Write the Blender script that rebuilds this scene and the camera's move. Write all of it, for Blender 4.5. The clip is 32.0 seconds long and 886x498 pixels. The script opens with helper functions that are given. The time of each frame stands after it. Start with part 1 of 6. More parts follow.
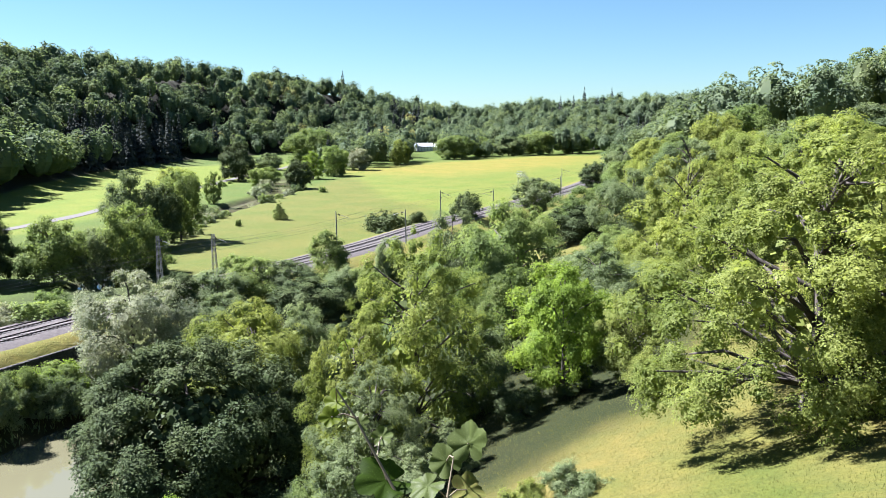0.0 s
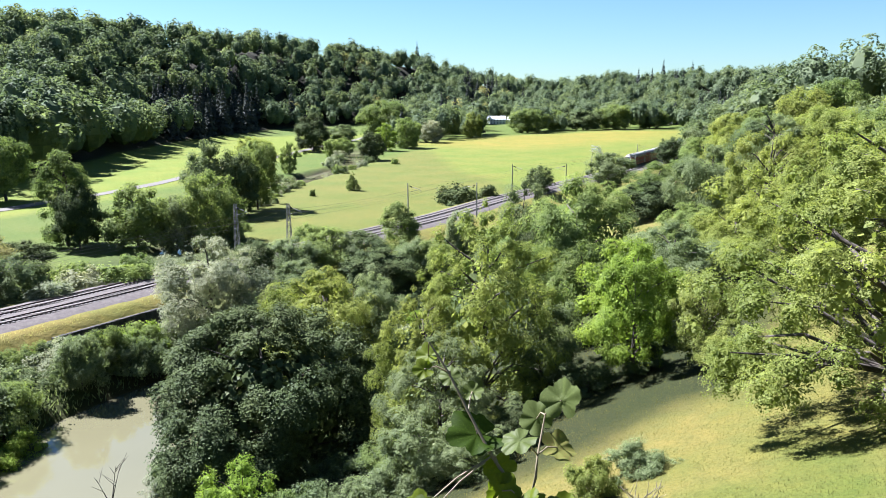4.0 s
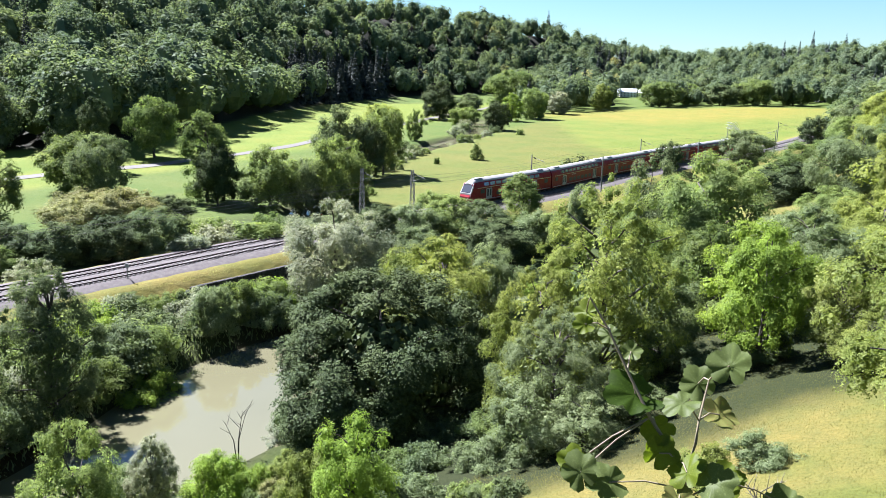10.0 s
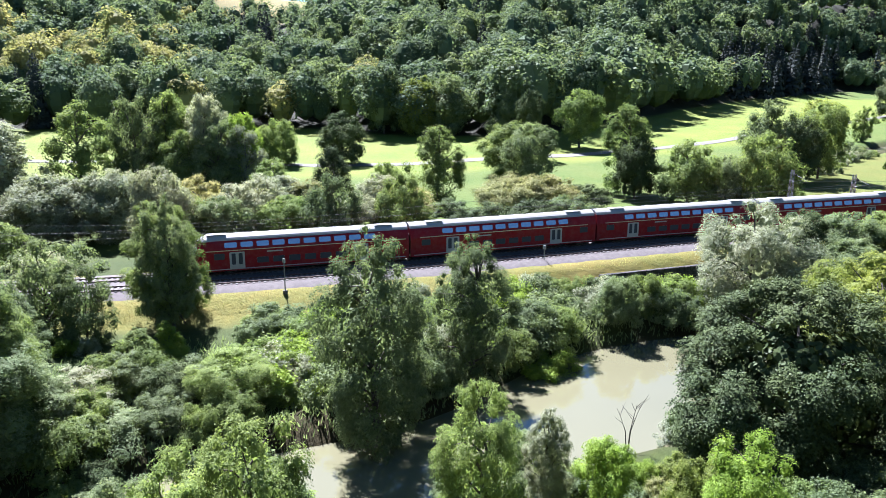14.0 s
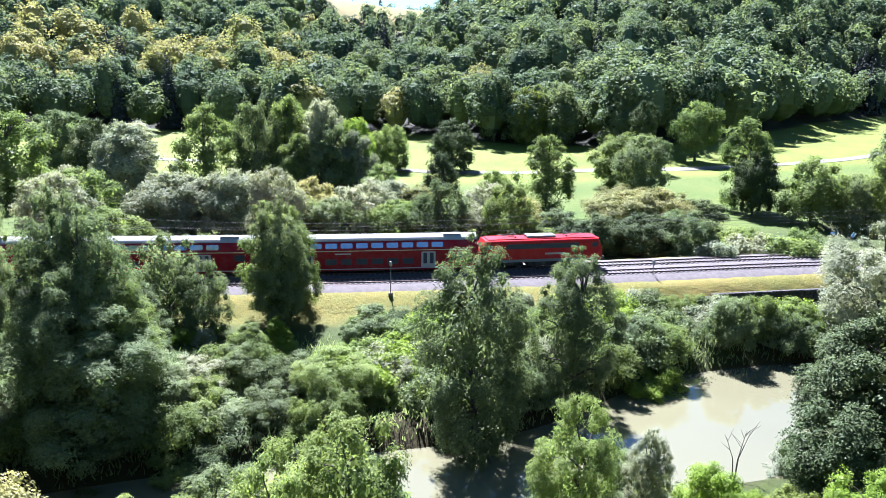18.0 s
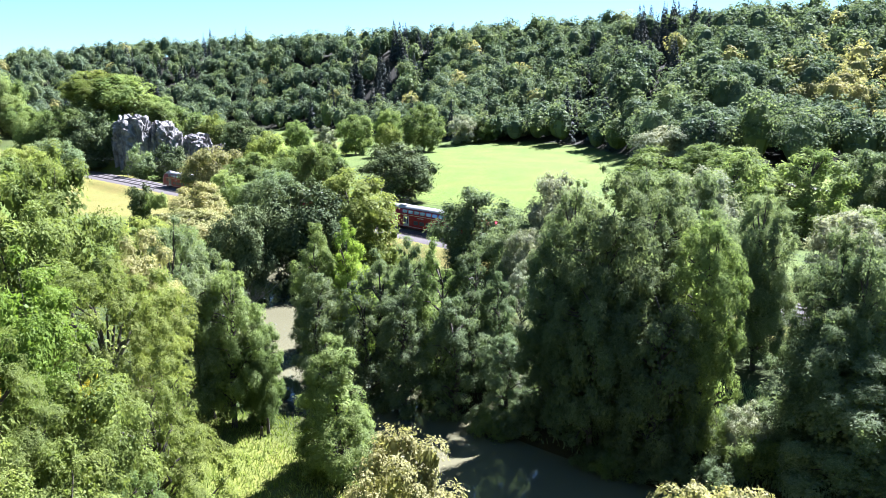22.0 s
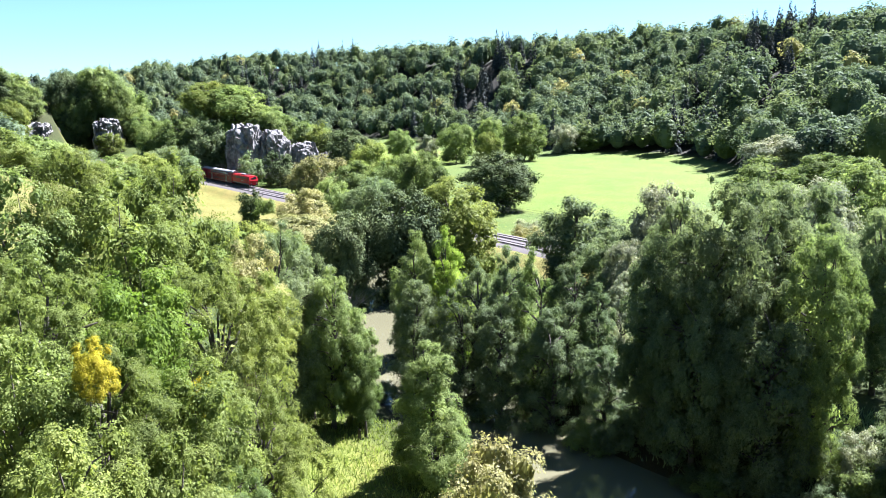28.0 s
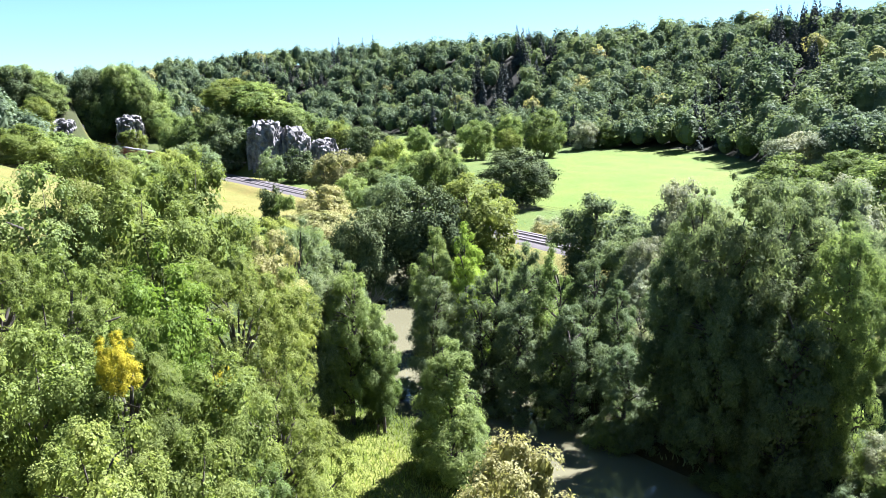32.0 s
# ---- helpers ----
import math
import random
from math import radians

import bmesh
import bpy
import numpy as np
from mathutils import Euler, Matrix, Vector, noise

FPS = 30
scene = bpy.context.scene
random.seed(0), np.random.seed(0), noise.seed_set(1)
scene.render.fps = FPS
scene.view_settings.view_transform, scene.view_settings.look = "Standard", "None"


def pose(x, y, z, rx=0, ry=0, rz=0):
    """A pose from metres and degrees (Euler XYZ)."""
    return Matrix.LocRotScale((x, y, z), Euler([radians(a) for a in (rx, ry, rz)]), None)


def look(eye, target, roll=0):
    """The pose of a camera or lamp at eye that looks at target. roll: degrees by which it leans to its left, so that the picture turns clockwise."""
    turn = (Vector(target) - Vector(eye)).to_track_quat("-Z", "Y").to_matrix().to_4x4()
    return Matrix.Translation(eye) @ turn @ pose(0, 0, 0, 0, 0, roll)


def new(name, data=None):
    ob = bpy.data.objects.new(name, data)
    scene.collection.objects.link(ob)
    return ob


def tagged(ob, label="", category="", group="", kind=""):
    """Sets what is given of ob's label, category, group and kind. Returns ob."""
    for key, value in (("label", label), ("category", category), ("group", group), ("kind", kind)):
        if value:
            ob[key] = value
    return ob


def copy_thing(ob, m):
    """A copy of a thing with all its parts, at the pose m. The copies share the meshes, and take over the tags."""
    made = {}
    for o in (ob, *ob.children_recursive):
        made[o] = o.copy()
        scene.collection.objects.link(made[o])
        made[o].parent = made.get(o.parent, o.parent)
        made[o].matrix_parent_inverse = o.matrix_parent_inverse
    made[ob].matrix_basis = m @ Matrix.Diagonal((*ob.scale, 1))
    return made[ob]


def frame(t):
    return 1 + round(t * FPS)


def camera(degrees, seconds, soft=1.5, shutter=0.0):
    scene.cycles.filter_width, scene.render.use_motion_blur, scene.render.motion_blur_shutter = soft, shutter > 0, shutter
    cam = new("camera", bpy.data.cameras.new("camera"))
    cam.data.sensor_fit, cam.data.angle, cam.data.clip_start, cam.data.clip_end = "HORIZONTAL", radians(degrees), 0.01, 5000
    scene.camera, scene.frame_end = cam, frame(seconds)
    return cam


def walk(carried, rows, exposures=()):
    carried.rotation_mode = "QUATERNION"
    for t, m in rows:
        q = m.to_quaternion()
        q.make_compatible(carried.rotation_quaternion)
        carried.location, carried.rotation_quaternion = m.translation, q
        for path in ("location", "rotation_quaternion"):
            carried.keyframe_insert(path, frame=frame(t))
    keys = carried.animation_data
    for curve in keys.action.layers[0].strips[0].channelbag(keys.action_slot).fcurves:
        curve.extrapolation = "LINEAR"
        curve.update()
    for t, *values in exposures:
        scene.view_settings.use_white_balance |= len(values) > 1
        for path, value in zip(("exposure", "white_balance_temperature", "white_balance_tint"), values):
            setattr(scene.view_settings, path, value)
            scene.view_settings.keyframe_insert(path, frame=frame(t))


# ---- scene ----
# camera: turned by hand on one spot of the hillside, 25 m above the rails
EYE = (0.0, 0.0, 25.1)
cam = camera(59.4, 32.0, soft=0.6)
ROWS = [
    (0.0, 80.96, 0.61, -0.10), (0.5, 80.86, 0.33, 0.26), (1.0, 80.75, 0.06, 0.66), (1.5, 80.62, 0.06, 1.25),
    (2.0, 80.56, 0.06, 2.04), (2.5, 80.43, 0.18, 3.01), (3.0, 80.10, 0.13, 4.00), (3.5, 79.55, 0.17, 4.74),
    (5.5, 78.03, -0.22, 6.13), (6.0, 77.83, -0.27, 6.53), (6.5, 77.68, -0.25, 6.86), (7.0, 77.59, -0.28, 7.03),
    (7.5, 77.43, -0.31, 7.22), (8.0, 77.21, -0.41, 7.65), (8.5, 77.01, -0.57, 8.54), (9.0, 76.92, -0.69, 10.00),
    (9.5, 76.91, -0.79, 12.00), (10.0, 76.82, -0.96, 14.45), (10.5, 76.67, -0.99, 17.08), (11.0, 76.58, -0.80, 19.82),
    (11.5, 76.58, -0.33, 22.79), (12.0, 76.55, 0.02, 26.29), (12.5, 76.48, 0.10, 30.63), (13.0, 76.35, 0.05, 35.83),
    (13.5, 76.23, -0.17, 40.90), (14.0, 76.05, -0.19, 44.59), (14.5, 75.92, -0.11, 46.69), (15.0, 75.89, 0.36, 47.94),
    (15.5, 75.95, 0.75, 48.86), (17.5, 76.44, -0.61, 50.65), (18.0, 76.57, -0.88, 52.71), (18.5, 76.70, -0.95, 56.90),
    (19.0, 76.92, -0.77, 64.07), (19.5, 77.17, -0.59, 73.63), (20.0, 77.38, -0.34, 83.25), (20.5, 77.64, -0.24, 91.34),
    (21.0, 78.03, -0.14, 98.00), (21.5, 78.57, 0.06, 103.38), (22.0, 79.11, 0.37, 107.12), (22.5, 79.51, 0.69, 109.44),
    (23.0, 79.66, 0.89, 111.04), (23.5, 79.62, 0.92, 112.14), (24.0, 79.54, 0.77, 112.83), (24.5, 79.53, 0.59, 113.22),
    (25.0, 79.57, 0.52, 113.47), (25.5, 79.60, 0.52, 113.67), (27.5, 79.81, 0.53, 114.40), (28.0, 79.81, 0.53, 114.46),
    (28.5, 79.76, 0.57, 114.52), (29.0, 79.75, 0.57, 114.61), (29.5, 79.67, 0.69, 114.75), (30.0, 79.56, 0.75, 114.93),
    (30.5, 79.45, 0.80, 115.20), (31.0, 79.44, 0.77, 115.53), (31.5, 79.48, 0.66, 115.79), (32.0, 79.57, 0.57, 115.89),
]


def held(t, rz):
    """The place of the camera, held half a metre before the body that turns."""
    sink = 0.07 * min(t / 8.5, 1.0)
    return EYE[0] - 0.5 * math.sin(radians(rz)), EYE[1] + 0.5 * (math.cos(radians(rz)) - 1), EYE[2] - sink


walk(cam, [(t, pose(*held(t, rz), rx, ry, rz)) for t, rx, ry, rz in ROWS], [(0.0, 2.7, 5850, 20), (9.0, 2.75, 5800, 20), (12.0, 2.85, 5750, 20), (15.0, 3.08, 5500, 24), (19.0, 3.2, 5450, 24), (23.0, 3.2, 5600, 23), (32.0, 3.15, 5700, 22)])

# ---- light: clear late-summer sky, sun across the valley ----
SUN_AZ, SUN_EL = radians(66), radians(50)
world = bpy.data.worlds.new("sky")
scene.world = world
world.use_nodes = True
_n = world.node_tree.nodes
sky = _n.new("ShaderNodeTexSky")
sky.sky_type = "NISHITA"
sky.sun_disc = False
sky.sun_elevation, sky.sun_rotation = SUN_EL, -SUN_AZ
sky.altitude, sky.air_density, sky.dust_density, sky.ozone_density = 400, 1.0, 0.2, 1.6
_n["Background"].inputs["Strength"].default_value = 0.0195
_tint = _n.new("ShaderNodeMix")
_tint.data_type, _tint.blend_type = "RGBA", "MULTIPLY"
_tint.inputs[0].default_value, _tint.inputs[7].default_value = 1.0, (0.8, 1.07, 1.1, 1)
world.node_tree.links.new(sky.outputs[0], _tint.inputs[6])
world.node_tree.links.new(_tint.outputs[2], _n["Background"].inputs["Color"])
sun_data = bpy.data.lights.new("sun", "SUN")
sun_data.energy, sun_data.angle, sun_data.color = 5.0, radians(0.53), (1.0, 0.965, 0.91)
sun_ob = new("sun", sun_data)
to_sun = Vector((-math.sin(SUN_AZ) * math.cos(SUN_EL), math.cos(SUN_AZ) * math.cos(SUN_EL), math.sin(SUN_EL)))
sun_ob.matrix_world = look((0, 0, 300), Vector((0, 0, 300)) - to_sun)

# ---- materials ----
def material(name):
    m = bpy.data.materials.new(name)
    m.use_nodes = True
    t = m.node_tree
    t.nodes.clear()
    return m, t, t.nodes.new("ShaderNodeOutputMaterial")


def node(t, kind, **inputs):
    n = t.nodes.new(kind)
    for k, v in inputs.items():
        n.inputs[k.replace("_", " ")].default_value = v
    return n


def mixed(t, fac, a, b, mode="MIX"):
    n = t.nodes.new("ShaderNodeMix")
    n.data_type, n.blend_type = "RGBA", mode
    for sock, v in ((0, fac), (6, a), (7, b)):
        if isinstance(v, bpy.types.NodeSocket):
            t.links.new(v, n.inputs[sock])
        else:
            n.inputs[sock].default_value = v if sock == 0 else (*v, 1)
    return n.outputs[2]


def noise_tex(t, scale, detail=4.0, rough=0.55, coords=None):
    n = node(t, "ShaderNodeTexNoise", Scale=scale, Detail=detail, Roughness=rough)
    if coords is None:
        coords = t.nodes.new("ShaderNodeNewGeometry").outputs["Position"]
    t.links.new(coords, n.inputs["Vector"])
    return n.outputs["Fac"]


def ramp(t, fac, lo, hi):
    n = t.nodes.new("ShaderNodeMapRange")
    n.inputs[1].default_value, n.inputs[2].default_value = lo, hi
    t.links.new(fac, n.inputs[0])
    return n.outputs[0]


def leaf_material(name, low, mid, high, through_it=0.42, gloss=0.005):
    """Leaves: every leaf its own tone, every tree its own shift, light passes through."""
    m, t, out = material(name)
    geo = t.nodes.new("ShaderNodeNewGeometry")
    isl = geo.outputs["Random Per Island"]
    info = t.nodes.new("ShaderNodeObjectInfo").outputs["Random"]
    c = mixed(t, ramp(t, isl, 0.0, 0.6), low, mid)
    c = mixed(t, ramp(t, isl, 0.55, 1.0), c, high)
    patch = noise_tex(t, 0.35, 3.0)
    c = mixed(t, ramp(t, patch, 0.45, 0.8), c, high)
    c = mixed(t, ramp(t, noise_tex(t, 0.07, 3.0, 0.6), 0.36, 0.62), c, mixed(t, 1.0, c, (0.62, 0.7, 0.72), "MULTIPLY"))
    hsv = node(t, "ShaderNodeHueSaturation", Saturation=1.0)
    mr = t.nodes.new("ShaderNodeMapRange")
    mr.inputs[3].default_value, mr.inputs[4].default_value = 0.82, 1.2
    t.links.new(info, mr.inputs[0])
    t.links.new(mr.outputs[0], hsv.inputs["Value"])
    t.links.new(c, hsv.inputs["Color"])
    c = hsv.outputs[0]
    dif = t.nodes.new("ShaderNodeBsdfDiffuse")
    tra = t.nodes.new("ShaderNodeBsdfTranslucent")
    glo = node(t, "ShaderNodeBsdfGlossy", Roughness=0.5, Color=(0.8, 0.85, 0.8, 1))
    t.links.new(c, dif.inputs["Color"])
    warm = mixed(t, 1.0, c, (1.08, 1.12, 0.7), "MULTIPLY")
    t.links.new(warm, tra.inputs["Color"])
    s1 = node(t, "ShaderNodeMixShader", Fac=through_it)
    t.links.new(dif.outputs[0], s1.inputs[1])
    t.links.new(tra.outputs[0], s1.inputs[2])
    s2 = node(t, "ShaderNodeMixShader", Fac=gloss)
    t.links.new(s1.outputs[0], s2.inputs[1])
    t.links.new(glo.outputs[0], s2.inputs[2])
    t.links.new(s2.outputs[0], out.inputs[0])
    return m


def solid(name, a, b, rough=0.7, scale=3.0, metallic=0.0, bump=0.0, bump_scale=20.0, spec=0.4, contrast=(0.35, 0.65)):
    """Two tones by noise at two scales, with relief."""
    m, t, out = material(name)
    p = node(t, "ShaderNodeBsdfPrincipled", Roughness=rough, Metallic=metallic)
    p.inputs["Specular IOR Level"].default_value = spec
    c = mixed(t, ramp(t, noise_tex(t, scale), *contrast), a, b)
    c = mixed(t, ramp(t, noise_tex(t, scale * 9, 2.0), 0.3, 0.9), c, tuple(v * 0.7 for v in a))
    t.links.new(c, p.inputs["Base Color"])
    if bump:
        bn = node(t, "ShaderNodeBump", Strength=bump)
        t.links.new(noise_tex(t, bump_scale), bn.inputs["Height"])
        t.links.new(bn.outputs[0], p.inputs["Normal"])
    t.links.new(p.outputs[0], out.inputs[0])
    return m


LEAF = {
    "mid": leaf_material("leaves_mid_green", (0.113, 0.148, 0.046), (0.146, 0.189, 0.057), (0.203, 0.248, 0.080), 0.50),
    "dark": leaf_material("leaves_dark_green", (0.043, 0.059, 0.025), (0.062, 0.082, 0.033), (0.102, 0.125, 0.048), 0.12),
    "oak": leaf_material("leaves_yellow_green", (0.132, 0.159, 0.037), (0.171, 0.202, 0.046), (0.234, 0.260, 0.067), 0.50),
    "bright": leaf_material("leaves_bright_green", (0.132, 0.193, 0.027), (0.173, 0.241, 0.034), (0.227, 0.298, 0.050), 0.50),
    "willow": leaf_material("leaves_grey_green", (0.179, 0.187, 0.113), (0.248, 0.256, 0.158), (0.315, 0.326, 0.214), 0.40),
    "alder": leaf_material("leaves_alder_green", (0.098, 0.125, 0.058), (0.133, 0.167, 0.074), (0.195, 0.232, 0.114), 0.50),
    "straw": leaf_material("leaves_straw_green", (0.181, 0.171, 0.065), (0.231, 0.218, 0.088), (0.289, 0.266, 0.115), 0.42),
    "spruce": leaf_material("leaves_spruce_needles", (0.018, 0.022, 0.022), (0.030, 0.035, 0.032), (0.046, 0.051, 0.045), 0.05),
    "gold": leaf_material("leaves_golden", (0.3720, 0.2790, 0.0155), (0.5270, 0.4092, 0.0232), (0.5580, 0.4588, 0.0387), 0.45),
    "forest": leaf_material("leaves_woodland", (0.066, 0.089, 0.052), (0.094, 0.125, 0.067), (0.142, 0.179, 0.100), 0.36),
}
BARK = solid("bark", (0.0360, 0.0300, 0.0240), (0.0840, 0.0720, 0.0600), 0.9, 2.0, bump=0.6, bump_scale=9)
PALE_BARK = solid("pale_dead_wood", (0.1800, 0.1620, 0.1380), (0.2700, 0.2460, 0.2160), 0.9, 3.0, bump=0.4)
BALLAST = solid("ballast_stone", (0.041, 0.035, 0.033), (0.079, 0.070, 0.065), 0.95, 1.6, bump=0.9, bump_scale=7, contrast=(0.3, 0.7))
SLEEPER = solid("sleeper_concrete", (0.0780, 0.0720, 0.0690), (0.1200, 0.1080, 0.1020), 0.9, 2.5)
RAIL = solid("rail_steel_rusty", (0.0420, 0.0270, 0.0210), (0.0780, 0.0510, 0.0390), 0.45, 4.0, metallic=0.6)
ASPHALT = solid("road_asphalt", (0.061, 0.057, 0.050), (0.083, 0.077, 0.068), 0.9, 0.5)
ROCK = solid("limestone", (0.085, 0.083, 0.076), (0.215, 0.21, 0.2), 0.95, 0.6, bump=0.8, bump_scale=0.8, contrast=(0.4, 0.6))
STONE = solid("wall_stone_dark", (0.0210, 0.0198, 0.0180), (0.0540, 0.0510, 0.0450), 0.95, 1.2, bump=0.6, bump_scale=4)
STEEL = solid("galvanised_steel", (0.1200, 0.1260, 0.1260), (0.1920, 0.1980, 0.1980), 0.6, 1.0, metallic=0.3)

# ---- the lie of the land ----
TRACK_KNOTS = np.array([(165, 640), (112, 470), (80, 385), (51, 309), (24, 253), (-3, 199.5), (-17.5, 164), (-40, 122), (-52, 100), (-63.5, 76),
                        (-77.5, 48), (-97, 16), (-117, -16), (-141, -50), (-180, -120), (-196, -147), (-215, -179), (-240, -222), (-290, -310), (-340, -400)], float)
RIVER_KNOTS = np.array([(-22, 100), (-25, 88), (-29, 76), (-31.5, 66), (-33, 55), (-36, 41), (-41, 26), (-46, 12), (-51, -2), (-57, -14), (-64, -25),
                        (-73, -36), (-83, -44), (-92, -53), (-103, -61), (-120, -70)], float)
BROOK_KNOTS = np.array([(-62, 140), (-70, 168), (-77, 200), (-78, 232), (-76, 262), (-72, 300), (-70, 335), (-78, 380), (-88, 430)], float)
ROAD_KNOTS = np.array([(-104, 620), (-110, 499), (-115, 356), (-117.5, 276), (-118, 250), (-125, 208), (-135, 165), (-154, 129), (-168, 115),
                       (-192, 96), (-228, 66), (-262, 30)], float)
FOOT_KNOTS = np.array([(190, 800), (128, 480), (84, 360), (62, 308), (36, 250), (14, 205), (4, 165), (-6, 115), (-11, 82), (-18, 58), (-28, 30), (-34, 6),
                       (-36, -14), (-37, -32), (-48, -52), (-70, -78), (-110, -108), (-150, -150), (-190, -205), (-240, -300), (-300, -420), (-380, -560)], float)


def polyline(knots, step):
    """A smooth line through the knots, resampled at an even step."""
    p = np.vstack([2 * knots[0] - knots[1], knots, 2 * knots[-1] - knots[-2]])
    u = np.linspace(0, 1, 12, endpoint=False)[:, None]
    out = []
    for i in range(1, len(p) - 2):
        a, b, c, d = p[i - 1], p[i], p[i + 1], p[i + 2]
        out.append(0.5 * (2 * b + (c - a) * u + (2 * a - 5 * b + 4 * c - d) * u ** 2 + (3 * b - a - 3 * c + d) * u ** 3))
    q = np.vstack(out + [knots[-1:]])
    for _ in range(6):
        q[1:-1] = 0.25 * q[:-2] + 0.5 * q[1:-1] + 0.25 * q[2:]
    s = np.concatenate([[0], np.cumsum(np.hypot(*np.diff(q, axis=0).T))])
    e = np.arange(0, s[-1], step)
    return np.stack([np.interp(e, s, q[:, 0]), np.interp(e, s, q[:, 1])], 1)


TRACK, RIVER, BROOK, ROAD, FOOT = (polyline(k, s) for k, s in ((TRACK_KNOTS, 2.0), (RIVER_KNOTS, 2.0), (BROOK_KNOTS, 3.0), (ROAD_KNOTS, 4.0), (FOOT_KNOTS, 5.0)))


def off_line(x, y, line):
    """Distance from a line, and on which side: positive to the right of its course."""
    x, y = np.ravel(x), np.ravel(y)
    best, side = np.empty(len(x)), np.empty(len(x))
    tan = np.gradient(line, axis=0)
    for i in range(0, len(x), 4000):
        dx, dy = x[i:i + 4000, None] - line[:, 0], y[i:i + 4000, None] - line[:, 1]
        k = np.argmin(dx * dx + dy * dy, 1)
        r = np.arange(len(k))
        best[i:i + 4000] = np.hypot(dx[r, k], dy[r, k])
        side[i:i + 4000] = np.sign(dx[r, k] * tan[k, 1] - dy[r, k] * tan[k, 0])
    return best, side


# hills round the valley: bearing (degrees left of +y), distance of the foot, of the crest, rise of the wood's top over the eye (degrees)
HILLS = np.array([(-20, 820, 1080, 1.95), (-13, 850, 1120, 2.0), (-7, 900, 1180, 1.5), (-2, 920, 1200, 1.2), (1.7, 900, 1120, 1.6), (7.4, 840, 1040, 3.1),
                  (14, 740, 930, 4.0), (19, 640, 820, 4.5), (24, 494, 720, 4.85), (29, 372, 620, 5.2), (34, 288, 520, 5.6), (40, 250, 470, 5.6), (49, 262, 470, 5.0),
                  (56, 290, 520, 4.15), (66, 305, 540, 4.9), (78, 312, 560, 5.6), (87, 285, 540, 6.0), (93, 318, 600, 5.6), (97, 430, 690, 5.25), (107, 500, 760, 4.85),
                  (118, 700, 930, 4.3), (127, 820, 1080, 3.8), (137, 900, 1180, 2.75), (146, 900, 1180, 2.0)])


def ease(a, b, v):
    u = np.clip((v - a) / (b - a), 0, 1)
    return u * u * (3 - 2 * u)


def ground_height(x, y):
    x, y = np.asarray(x, float), np.asarray(y, float)
    shape = x.shape
    x, y = np.ravel(x), np.ravel(y)
    r, az = np.hypot(x, y), np.degrees(np.arctan2(-x, y))
    z = -2.4 + 0.25 * np.sin(x * 0.05 + 1) * np.cos(y * 0.043) + 0.12 * np.sin(x * 0.21) * np.cos(y * 0.17)
    foot, crest, rise = (np.interp(az, HILLS[:, 0], HILLS[:, k]) for k in (1, 2, 3))
    top = EYE[2] + crest * np.tan(np.radians(rise)) - 19
    u = np.clip((r - foot) / (crest - foot), 0, 1)
    wobble = 2.5 * np.sin(az * 0.9 + r * 0.012) + 2.0 * np.sin(az * 2.3)
    z = z + (top + 2.4) * (0.45 * u + 0.55 * (u * u * (3 - 2 * u))) + wobble * np.clip(u * 4, 0, 1) * (1 - ease(0.8, 1, u))
    z = z - 0.16 * np.clip(r - crest, 0, 250)
    # a field on the hilltop
    z = z + 24 * ease(495, 575, r) * ease(50, 53, az) * (1 - ease(61, 65, az)) * (1 - ease(760, 900, r))
    # meadow strip rises gently to the wood's edge
    z = z + 2.2 * ease(-60, 0, r - foot)
    # the near hillside
    d, side = off_line(x, y, FOOT)
    east = np.where(side < 0, d, 0.0)
    z = z + 80 * (1 - np.exp(-east * 0.40 / 80)) * ease(0, 10, east)
    z = z + 13.6 * np.exp(-((x - 2) ** 2 + (y + 3) ** 2) / (2 * 13.0 ** 2)) * ease(0, 25, east)
    cap = EYE[2] + r * np.tan(np.radians(np.interp(az, [-60, -29, -25, -21, -18, -13, -8, 0], [6.5, 2.8, 1.5, 1.1, 1.5, 1.1, 0.0, -1.5]))) - 12 + 50 * (1 - ease(40, 130, r))
    z = np.where((side < 0) & (az < 5) & (az > -70), np.minimum(z, np.maximum(cap, -2.4)), z)
    # rock spurs beside the line
    z = z + 26 * np.exp(-(((x + 262) / 30) ** 2 + ((y + 218) / 22) ** 2)) + 40 * np.exp(-(((x + 330) / 60) ** 2 + ((y + 430) / 60) ** 2))
    # railway bank
    t, _ = off_line(x, y, TRACK)
    z = np.maximum(z, -0.55 - np.clip(t - 6.2, 0, None) * 0.55)
    z = np.where((t < 8.3) & (x > -66) & (y > 72) & (y < 100), np.maximum(z, -0.75), z)
    cut = ease(6.2, 14, t)
    z = np.where(t < 14, np.minimum(z, -0.55 + cut * np.maximum(z + 0.55, 0)), z)
    # foot of the retaining wall
    front = (t > 8.6) & (t < 16) & (x > np.interp(y, [60, 100], [-64, -46])) & (y > 70) & (y < 103)
    z = np.where(front, np.minimum(z, -4.4), z)
    # river and brook beds
    w, _ = off_line(x, y, RIVER)
    half = 4.2 + 0.8 * np.sin(y * 0.11) + 4.0 * np.exp(-((y - 57) / 13) ** 2)
    z = z - np.clip((half + 3.5 - w) / 3.5, 0, 1) * np.clip(z + 5.6, 0, None) * np.where(t < 7, 0, 1)
    b, _ = off_line(x, y, BROOK)
    z = z - np.clip((7.0 - b) / 3.0, 0, 1) * 2.6 * np.where(t < 9, 0, 1)
    return z.reshape(shape)


def height_at(x, y):
    return float(ground_height(np.array([x]), np.array([y]))[0])


